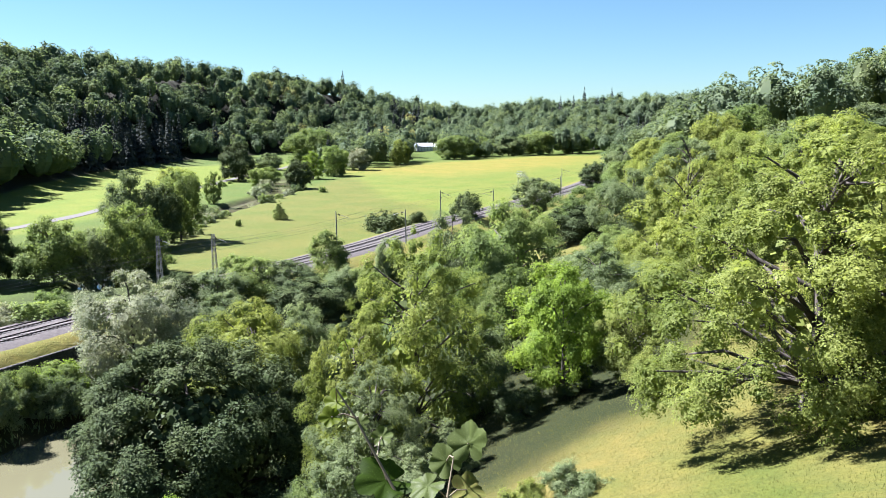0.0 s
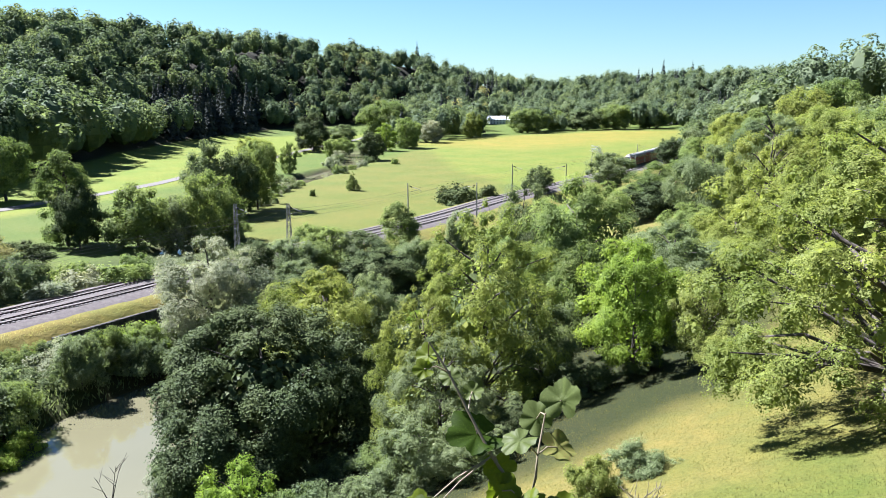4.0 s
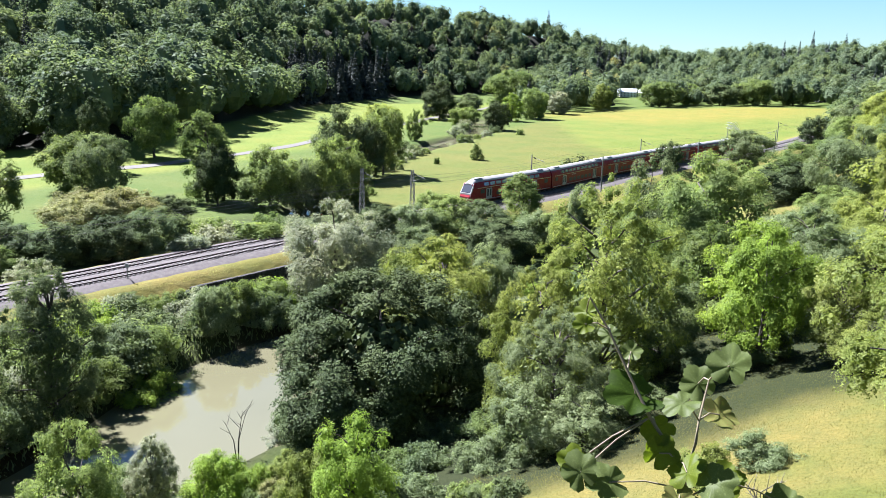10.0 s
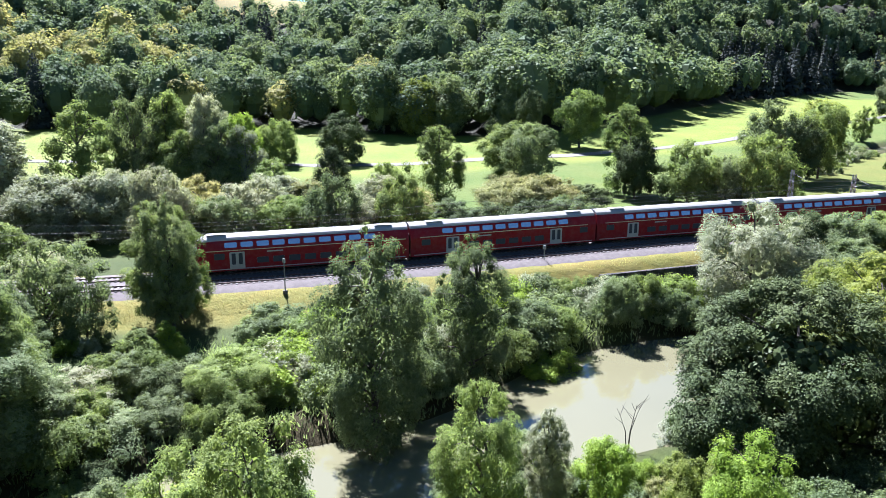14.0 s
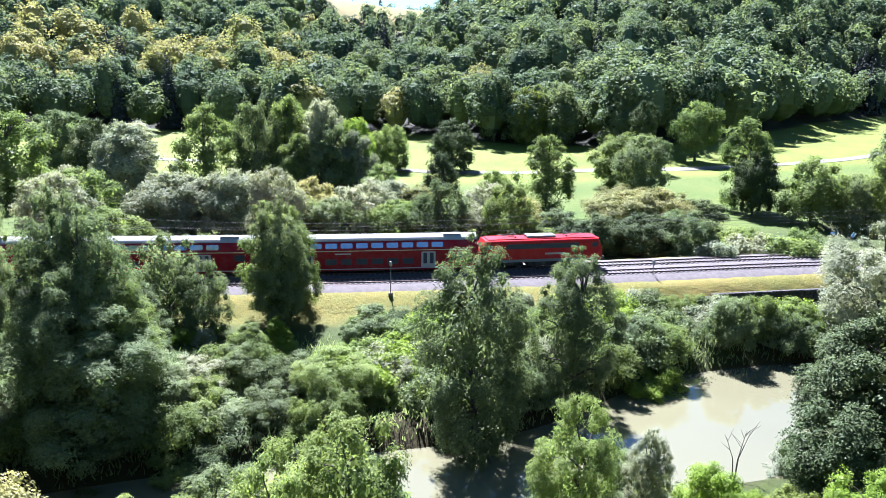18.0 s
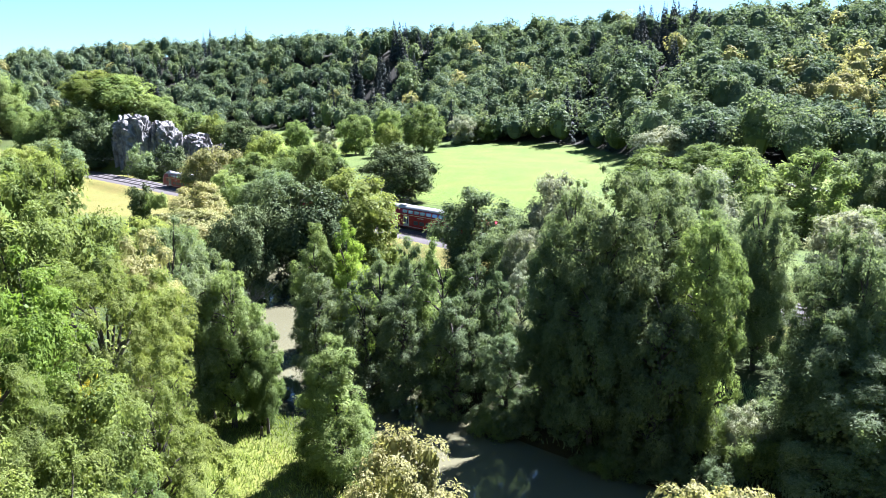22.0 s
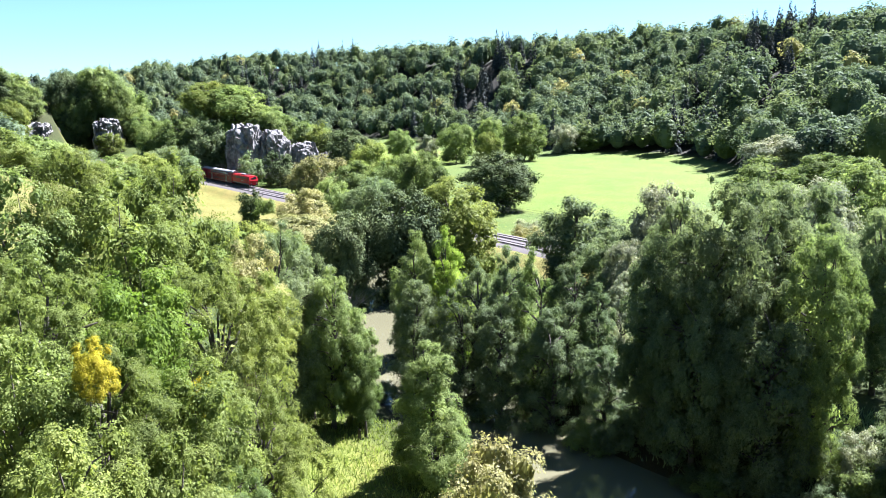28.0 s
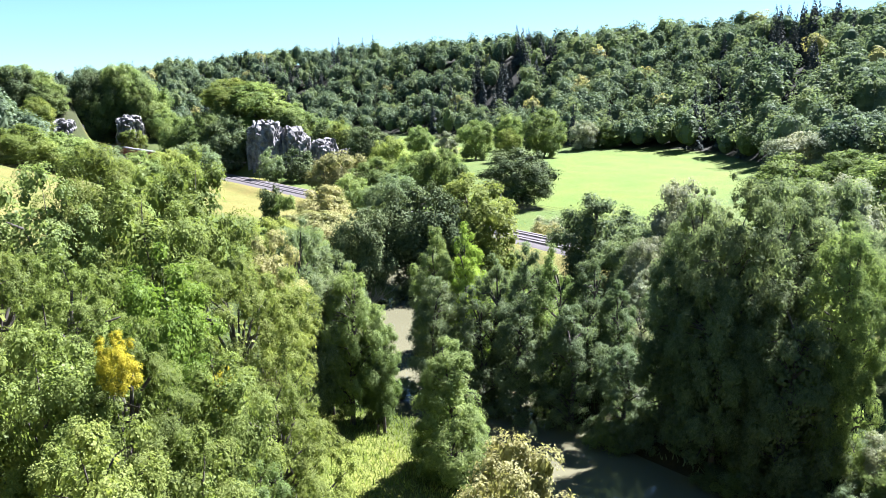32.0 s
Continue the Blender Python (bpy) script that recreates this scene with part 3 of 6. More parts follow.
    w1, _ = off_line(x, y, RIVER)
    w2, _ = off_line(x, y, BROOK)
    lay((0.1, 0.085, 0.05), np.maximum(1 - ease(8, 10.5, w1), 1 - ease(5, 7.5, w2)))
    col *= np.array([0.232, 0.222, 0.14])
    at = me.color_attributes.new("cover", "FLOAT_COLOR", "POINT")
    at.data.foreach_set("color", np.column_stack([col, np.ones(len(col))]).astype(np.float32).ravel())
    m, t, out = material("ground_cover")
    p = node(t, "ShaderNodeBsdfPrincipled", Roughness=0.95)
    p.inputs["Specular IOR Level"].default_value = 0.15
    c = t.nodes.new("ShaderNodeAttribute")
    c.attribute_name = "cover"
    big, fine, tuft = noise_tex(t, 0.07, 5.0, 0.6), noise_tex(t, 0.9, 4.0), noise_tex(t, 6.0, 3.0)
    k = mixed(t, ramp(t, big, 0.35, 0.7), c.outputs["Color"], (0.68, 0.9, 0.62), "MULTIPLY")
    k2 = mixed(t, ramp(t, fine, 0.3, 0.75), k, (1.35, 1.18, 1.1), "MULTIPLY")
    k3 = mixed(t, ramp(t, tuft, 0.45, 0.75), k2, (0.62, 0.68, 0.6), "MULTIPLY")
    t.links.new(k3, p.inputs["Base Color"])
    b = node(t, "ShaderNodeBump", Strength=0.7, Distance=0.25)
    t.links.new(noise_tex(t, 3.0, 5.0, 0.7), b.inputs["Height"])
    t.links.new(b.outputs[0], p.inputs["Normal"])
    t.links.new(p.outputs[0], out.inputs[0])
    me.materials.append(m)
    return tagged(new("ground", me), "valley meadows, mown fields and a dry grassy hillside", "ground", kind="structure")


build_ground()


def ribbon(name, line, offsets, heights, mat, follow=False):
    """A strip along a line, through points across it."""
    tan = unit(np.gradient(line, axis=0))
    right = np.stack([tan[:, 1], -tan[:, 0]], 1)
    rows = []
    for o, h in zip(offsets, heights):
        p = line + right * o
        zz = ground_height(p[:, 0], p[:, 1]) + h if follow else np.full(len(p), h)
        rows.append(np.column_stack([p, zz]))
    v = np.stack(rows, 1)
    n, k = v.shape[:2]
    i, j = np.meshgrid(np.arange(n - 1), np.arange(k - 1), indexing="ij")
    f = np.stack([i * k + j, i * k + j + 1, (i + 1) * k + j + 1, (i + 1) * k + j], -1).reshape(-1, 4)
    return new(name, mesh_from(name, v.reshape(-1, 3), f, mat, True))


# ---- water ----
def water_material(name, murk):
    m, t, out = material(name)
    p = node(t, "ShaderNodeBsdfPrincipled", Roughness=0.03, IOR=1.7)
    p.inputs["Specular IOR Level"].default_value = 0.5
    t.links.new(mixed(t, ramp(t, noise_tex(t, 0.04), 0.35, 0.7), murk, tuple(v * 0.85 for v in murk)), p.inputs["Base Color"])
    b = node(t, "ShaderNodeBump", Strength=0.02, Distance=0.03)
    t.links.new(noise_tex(t, 1.3, 3.0), b.inputs["Height"])
    t.links.new(b.outputs[0], p.inputs["Normal"])
    t.links.new(p.outputs[0], out.inputs[0])
    return m


WATER = water_material("river_water", (0.0960, 0.0934, 0.0544))
tagged(ribbon("water_river", RIVER, (-13, -6, 0, 6, 13), (-4.0,) * 5, WATER), "still murky green river water between wooded banks", "water", kind="structure")
tagged(ribbon("water_brook", BROOK, (-7, 0, 7), (-4.05,) * 3, WATER), "narrow river bend at the edge of the meadow", "water", kind="structure")
tagged(ribbon("road", ROAD, (-2.4, 0, 2.4), (0.12, 0.16, 0.12), ASPHALT, True), "narrow pale asphalt road along the valley", "road", kind="structure")

# ---- railway: two tracks on a ballast bed ----
GAUGE, APART = 0.75, 4.0
tagged(ribbon("ballast_bed", TRACK, (-5.6, -4.3, -0.4, 0.4, 4.3, 5.6), (-0.75, -0.2, -0.2, -0.2, -0.2, -0.75), BALLAST), "grey-brown ballast bed of a double track railway", "track bed", kind="structure")
TRACK_TAN = unit(np.gradient(TRACK, axis=0))
TRACK_RIGHT = np.stack([TRACK_TAN[:, 1], -TRACK_TAN[:, 0]], 1)
TRACK_S = np.concatenate([[0], np.cumsum(np.hypot(*np.diff(TRACK, axis=0).T))])


def on_track(s, offset=0.0):
    p = np.array([np.interp(s, TRACK_S, TRACK[:, 0]), np.interp(s, TRACK_S, TRACK[:, 1])])
    r = unit(np.array([np.interp(s, TRACK_S, TRACK_RIGHT[:, 0]), np.interp(s, TRACK_S, TRACK_RIGHT[:, 1])]))
    return p + r * offset, r


def build_rails():
    for o in (-2.0, 2.0):
        track = new("railway_track")
        tagged(track, "rusty steel rails on concrete sleepers", "railway track", "railway tracks", "structure")
        for g in (-GAUGE, GAUGE):
            r = ribbon("rail", TRACK, (o + g - 0.04, o + g - 0.04, o + g + 0.04, o + g + 0.04), (-0.18, 0.0, 0.0, -0.18), RAIL)
            r.parent = track
        bm = bmesh.new()
        box(bm, -1.3, 1.3, -0.13, 0.13, -0.12, 0.1, 0.02)
        one = from_bm("sleeper", bm, SLEEPER)
        pieces = []
        v0 = np.array([v.co[:] for v in one.vertices])
        f0 = [tuple(p.vertices) for p in one.polygons]
        quads = np.array([f for f in f0 if len(f) == 4])
        near0, near1 = s_of((-42, 118)), s_of((-42, 118)) + 89
        s = near0
        while s < near1:
            p, r = on_track(s, o)
            sl = part("sleeper", one, track)
            sl.matrix_basis = pose(p[0], p[1], -0.22, 0, 0, math.degrees(math.atan2(r[1], r[0])))
            s += 0.62
        for a, b, step in ((20.0, near0, 0.62), (near1, TRACK_S[-1] - 20, 0.62)):
            for s in np.arange(a, b, step):
                p, r = on_track(s, o)
                c, d = r
                w = np.column_stack([v0[:, 0] * c - v0[:, 1] * d + p[0], v0[:, 0] * d + v0[:, 1] * c + p[1], v0[:, 2] - 0.22])
                pieces.append((w, quads))
        v, f = join(pieces)
        rest = part("far_sleepers", mesh_from("far_sleepers", v, f, SLEEPER), track)
        rest["kind"] = "stuff"


def s_of(p):
    return float(TRACK_S[np.argmin(np.hypot(TRACK[:, 0] - p[0], TRACK[:, 1] - p[1]))])


build_rails()

# ---- the train ----
SPEED = 28.0
NOSE_13 = s_of((-71, 66))
TRAIN_SIDE = 2.0


def paint(name, colour, rough=0.35, dirt=0.15, metallic=0.0):
    m, t, out = material(name)
    p = node(t, "ShaderNodeBsdfPrincipled", Roughness=rough, Metallic=metallic)
    p.inputs["Specular IOR Level"].default_value = 0.5 if rough < 0.2 else 0.12
    co = t.nodes.new("ShaderNodeTexCoord").outputs["Object"]
    streak = noise_tex(t, 1.4, 4.0, 0.6, co)
    c = mixed(t, ramp(t, streak, 0.4, 0.8), colour, tuple(v * (1 - dirt) + 0.12 * dirt for v in colour))
    c = mixed(t, ramp(t, noise_tex(t, 14.0, 2.0, 0.5, co), 0.5, 0.9), c, tuple(v * 0.8 for v in colour))
    t.links.new(c, p.inputs["Base Color"])
    t.links.new(p.outputs[0], out.inputs[0])
    return m


RED = paint("traffic_red_paint", (0.171, 0.005, 0.011), 0.35, 0.2)
LOCO_RED = paint("locomotive_red_paint", (0.297, 0.009, 0.013), 0.3, 0.15)
ROOF = paint("roof_grey_paint", (0.2520, 0.2520, 0.2460), 0.6, 0.3)
DARKGREY = paint("underframe_grey", (0.0210, 0.0204, 0.0204), 0.7, 0.6)
PALE = paint("pale_grey_paint", (0.3000, 0.3000, 0.2880), 0.4, 0.2)
CREAM = paint("cream_stripe", (0.4320, 0.3960, 0.2520), 0.5, 0.1)
SKIRT = paint("grey_skirt_paint", (0.1320, 0.1440, 0.1500), 0.5, 0.3)
GLASS = paint("dark_window_glass", (0.035, 0.042, 0.055), 0.28, 0.0, 0.0)
UPPER_GLASS = paint("sky_lit_window_glass", (0.28, 0.33, 0.4), 0.1, 0.0, 0.7)


def section(bm, xs, outline):
    """A hull lofted through outlines (y, z) at stations along x."""
    rings = []
    for x, pts in zip(xs, outline):
        rings.append([bm.verts.new((x, a, b)) for a, b in pts])
    n = len(rings[0])
    for r0, r1 in zip(rings, rings[1:]):
        for k in range(n):
            bm.faces.new((r0[k], r0[(k + 1) % n], r1[(k + 1) % n], r1[k]))
    bm.faces.new(rings[0][::-1])
    bm.faces.new(rings[-1])
    bmesh.ops.recalc_face_normals(bm, faces=bm.faces)


def hull(w, z0, z1, r):
    """Half-rounded body outline: straight sides with shoulders."""
    pts = [(-w, z0), (w, z0)]
    for k in range(0, 7):
        a = k / 6 * math.pi / 2
        pts.append((w - r + r * math.cos(a), z1 - r * 0.8 + r * 0.8 * math.sin(a)))
    return pts + [(-y, z) for y, z in pts[:1:-1]]


def bogie(parent, x, name="bogie"):
    bm = bmesh.new()
    box(bm, -1.7, 1.7, -1.12, -0.95, 0.42, 0.72, 0.05)
    box(bm, -1.7, 1.7, 0.95, 1.12, 0.42, 0.72, 0.05)
    box(bm, -0.4, 0.4, -1.1, 1.1, 0.45, 0.85)
    b = part(name, from_bm("bogie", bm, DARKGREY), parent, m=pose(x, 0, 0))
    for wx in (-1.25, 1.25):
        for wy in (-0.75, 0.75):
            bm = bmesh.new()
            bmesh.ops.create_cone(bm, cap_ends=True, segments=20, radius1=0.46, radius2=0.46, depth=0.14, matrix=Matrix.Translation((wx, wy, 0.46)) @ pose(0, 0, 0, 90))
            part("wheel", from_bm("wheel", bm, DARKGREY), b)


_SHARED = {}


def shared(key, make):
    if key not in _SHARED:
        _SHARED[key] = make()
    return _SHARED[key]


def plate(key, lx, lz, mat, thick=0.03, bevel=0.06):
    """A rounded pane or panel that stands a little proud of the side."""
    def make():
        bm = bmesh.new()
        box(bm, -lx / 2, lx / 2, -thick / 2, thick / 2, -lz / 2, lz / 2)
        es = [e for e in bm.edges if abs(e.verts[0].co.y - e.verts[1].co.y) > thick * 0.5]
        bmesh.ops.bevel(bm, geom=es, offset=bevel, segments=2, affect="EDGES")
        return from_bm(key, bm, mat)
    return shared(key, make)


def coach(control=False):
    """Double-deck coach, 26.8 m; x runs ahead, the rails' top is z = 0. The control car has a raked cab at +x."""
    car = new("control_car" if control else "double_deck_coach")
    L, W = 26.5, 1.39
    half = L / 2
    bm = bmesh.new()
    shoulder = [(W, 0.42), (W, 2.8), (W - 0.1, 3.2), (W - 0.27, 3.75), (W - 0.45, 4.0)]
    body = [(-W, 0.42)] + shoulder + [(-y, z) for y, z in shoulder[:0:-1]]
    if control:
        xs = [-half, half - 3.0, half - 1.15, half - 0.3, half]
        sh = [body, body, [(y * 0.98, min(z, 3.75)) for y, z in body], [(y * 0.93, min(z, 1.9)) for y, z in body], [(y * 0.85, min(z, 1.4)) for y, z in body]]
        section(bm, xs, sh)
    else:
        section(bm, [-half, half], [body, body])
    part("body", from_bm("coach_body", bm, RED), car)
    bm = bmesh.new()
    arc = [(W - 0.42, 3.97), (W - 0.5, 4.12), (W - 0.64, 4.28), (W - 0.9, 4.46), (0.25, 4.6)]
    roof = arc + [(-y, z) for y, z in arc[::-1]]
    if control:
        section(bm, [-half + 0.02, half - 3.2, half - 1.9, half - 1.0], [roof, roof, [(y * 0.98, 3.62 + (z - 3.62) * 0.85) for y, z in roof], [(y * 0.94, 3.4 + (z - 3.62) * 0.45) for y, z in roof]])
    else:
        section(bm, [-half + 0.02, half - 0.02], [roof, roof])
    me = from_bm("coach_roof", bm, ROOF)
    part("roof", me, car, "pale grey rounded roof")
    for k in (0, 5):
        bm = bmesh.new()
        box(bm, -1.1, 1.1, -0.5, 0.5, 4.54, 4.63, 0.03)
        part("roof_vent", shared("roof_vent", lambda b=bm: from_bm("roof_vent", b, ROOF)), car, m=pose(-10.2 + 4.0 * k, 0, 0))
    for sgn in (-1, 1):
        y = sgn * (W + 0.012)
        # upper windows follow the shoulder, lower windows stand in the side
        n_up = 10
        for k in range(n_up):
            part("upper_window", plate("upper_window", 1.42, 0.62, UPPER_GLASS), car, m=pose(-8.3 + 1.84 * k, sgn * (W - 0.165), 3.47, sgn * 17))
        for k in range(6):
            part("lower_window", plate("lower_window", 1.35, 0.72, GLASS), car, m=pose(-4.7 + 1.87 * k, y, 1.52))
        for x in (-11.4, 11.2 if not control else 9.6):
            part("end_window", plate("end_window", 1.2, 0.75, GLASS), car, m=pose(x, y, 2.18))
        for x in (-7.2, 7.6):
            d = part("door", plate("door_leaf", 1.75, 2.05, PALE, 0.04), car, "pale grey double door", m=pose(x, y, 1.62))
            for xx in (-0.4, 0.4):
                part("door_window", plate("door_window", 0.46, 1.35, GLASS, 0.03), d, m=pose(xx, sgn * 0.02, 0.2))
        part("stripe", plate("stripe", 25.6 if not control else 24.0, 0.09, CREAM, 0.02, 0.01), car, "thin cream stripe", m=pose(0 if not control else -0.9, sgn * (W + 0.006), 2.86))
        part("sill_stripe", plate("sill_stripe", 25.6, 0.1, PALE, 0.02, 0.01), car, "pale line along the sill", m=pose(0, sgn * (W + 0.004), 0.62))
        part("lettering_bar", plate("lettering_bar", 1.9, 0.16, PALE, 0.015, 0.02), car, m=pose(3.2, sgn * (W + 0.006), 2.5))
    for x in (-9.9, 9.9):
        bogie(car, x)
    bm = bmesh.new()
    box(bm, -4.8, 4.8, -1.2, 1.2, 0.28, 0.5, 0.05)
    part("underframe", from_bm("underframe", bm, DARKGREY), car)
    for x in (-half - 0.1, half + 0.1):
        if control and x > 0:
            continue
        bm = bmesh.new()
        box(bm, -0.2, 0.2, -0.75, 0.75, 0.9, 3.3, 0.05)
        part("gangway", from_bm("gangway", bm, DARKGREY), car, m=pose(x, 0, 0))
    if control:
        bm = bmesh.new()
        section(bm, [half - 1.25, half - 0.22], [[(-1.28, 3.2), (1.28, 3.2), (1.2, 3.82), (-1.2, 3.82)], [(-1.3, 1.35), (1.3, 1.35), (1.3, 2.05), (-1.3, 2.05)]])
        part("cab_surround", from_bm("cab_surround", bm, PALE), car, "pale grey surround of the cab window")
        bm = bmesh.new()
        section(bm, [half - 1.12, half - 0.27], [[(-1.02, 3.2), (1.02, 3.2), (0.98, 3.72), (-0.98, 3.72)], [(-1.08, 1.9), (1.08, 1.9), (1.08, 2.24), (-1.08, 2.24)]])
        part("windscreen", from_bm("windscreen", bm, GLASS), car)
        for y in (-0.85, 0.85):
            bm = bmesh.new()
            bmesh.ops.create_cone(bm, cap_ends=True, segments=14, radius1=0.13, radius2=0.13, depth=0.1, matrix=Matrix.Translation((half + 0.02, y, 1.15)) @ pose(0, 0, 0, 0, 90))
            part("headlight", from_bm("headlight", bm, PALE), car)
        bm = bmesh.new()
        box(bm, half - 0.9, half - 0.05, -1.2, 1.2, 0.2, 0.5, 0.08)
        part("snow_plough", from_bm("snow_plough", bm, DARKGREY), car)
    return tagged(car, "red double-deck control car with raked cab and pale roof" if control else "red double-deck railway coach with pale roof and doors", "railway coach", "train")


def locomotive():
    """Electric locomotive, 16.7 m, box body with dark band of grilles."""
    loco = new("electric_locomotive")
    half, W = 8.0, 1.5
    body = hull(W, 0.95, 3.75, 0.35)
    bm = bmesh.new()
    section(bm, [-half, -half + 0.55, half - 0.55, half], [[(y * 0.93, min(z, 2.3)) for y, z in body], body, body, [(y * 0.93, min(z, 2.3)) for y, z in body]])
    part("body", from_bm("loco_body", bm, LOCO_RED), loco)
    bm = bmesh.new()
    box(bm, -half + 0.9, half - 0.9, -1.15, 1.15, 3.7, 3.86, 0.06)
    part("roof", from_bm("loco_roof", bm, LOCO_RED), loco)
    for sgn in (-1, 1):
        y = sgn * (W + 0.012)
        part("grille_band", plate("grille_band", 9.6, 0.62, GLASS, 0.03, 0.05), loco, "dark band of side grilles", m=pose(0, y, 2.95))
        part("skirt", plate("loco_skirt", 14.8, 0.34, SKIRT, 0.03, 0.02), loco, "grey skirt", m=pose(0, y, 1.12))
        for x in (-6.3, 6.3):
            part("cab_window", plate("cab_window", 0.8, 0.6, GLASS), loco, m=pose(x + math.copysign(0.65, x), y, 2.95))
            part("cab_door", plate("cab_door", 0.75, 1.9, LOCO_RED, 0.05), loco, m=pose(x - math.copysign(0.4, x), y, 2.15))
        part("lettering_bar", plate("loco_lettering", 2.6, 0.22, PALE, 0.015, 0.02), loco, m=pose(-1.6, y, 1.95))
    for e in (-1, 1):
        part("windscreen", plate("loco_windscreen", 2.2, 0.75, GLASS), loco, m=pose(e * (half - 0.22), 0, 2.95, 0, -e * 21, 90))
        for yy in (-0.9, 0.9):
            bm = bmesh.new()
            bmesh.ops.create_cone(bm, cap_ends=True, segments=14, radius1=0.14, radius2=0.14, depth=0.1, matrix=Matrix.Translation((e * (half + 0.0), yy, 1.55)) @ pose(0, 0, 0, 0, 90))
            part("headlight", from_bm("loco_headlight", bm, PALE), loco)
            bm = bmesh.new()
            bmesh.ops.create_cone(bm, cap_ends=True, segments=14, radius1=0.22, radius2=0.22, depth=0.5, matrix=Matrix.Translation((e * (half + 0.2), yy, 1.05)) @ pose(0, 0, 0, 0, 90))
            part("buffer", from_bm("buffer", bm, DARKGREY), loco)
        # folded pantograph
        v, f = join([bar((e * 3.2, -0.5, 3.95), (e * 5.6, 0.0, 4.2), 0.04), bar((e * 3.2, 0.5, 3.95), (e * 5.6, 0.0, 4.2), 0.04), bar((e * 5.6, 0, 4.2), (e * 3.4, 0, 4.32), 0.04), bar((e * 3.4, -0.9, 4.35), (e * 3.4, 0.9, 4.35), 0.05),
                     bar((e * 3.4, -0.6, 3.85), (e * 3.4, -0.6, 4.1), 0.06), bar((e * 3.4, 0.6, 3.85), (e * 3.4, 0.6, 4.1), 0.06)])
        part("pantograph", mesh_from("pantograph", v, f, DARKGREY), loco, "folded pantograph")
    bm = bmesh.new()
    box(bm, -1.9, 1.9, -0.8, 0.8, 3.85, 4.12, 0.06)
    part("roof_housing", from_bm("roof_housing", bm, SKIRT), loco)
    for x in (-4.1, 4.1):
        bogie(loco, x)
    bm = bmesh.new()
    box(bm, -1.9, 1.9, -1.2, 1.2, 0.35, 0.95, 0.06)
    part("equipment_box", from_bm("equipment_box", bm, DARKGREY), loco)
    return tagged(loco, "red electric locomotive pushing at the train's end", "locomotive", "train")


TRAIN = [(coach(True), 13.4, 26.8)]
_first = coach()
_back = 26.8
TRAIN.append((_first, _back + 13.4, 26.8))
for _k in range(3):
    _back += 26.8
    TRAIN.append((copy_thing(_first, pose(0, 0, 0)), _back + 13.4, 26.8))
TRAIN.append((locomotive(), _back + 26.8 + 8.4, 16.7))


def car_pose(t, behind, length):
    s = NOSE_13 + (t - 13.0) * SPEED - behind
    a, _ = on_track(s + length * 0.36, TRAIN_SIDE)
    b, _ = on_track(s - length * 0.36, TRAIN_SIDE)
    m = (a + b) / 2
    return pose(m[0], m[1], 0.0, 0, 0, math.degrees(math.atan2(a[1] - b[1], a[0] - b[0])))


def motions():
    """The train runs through at an even speed."""
    for car, behind, length in TRAIN:
        walk(car, [(k * 0.5, car_pose(k * 0.5, behind, length)) for k in range(65)])

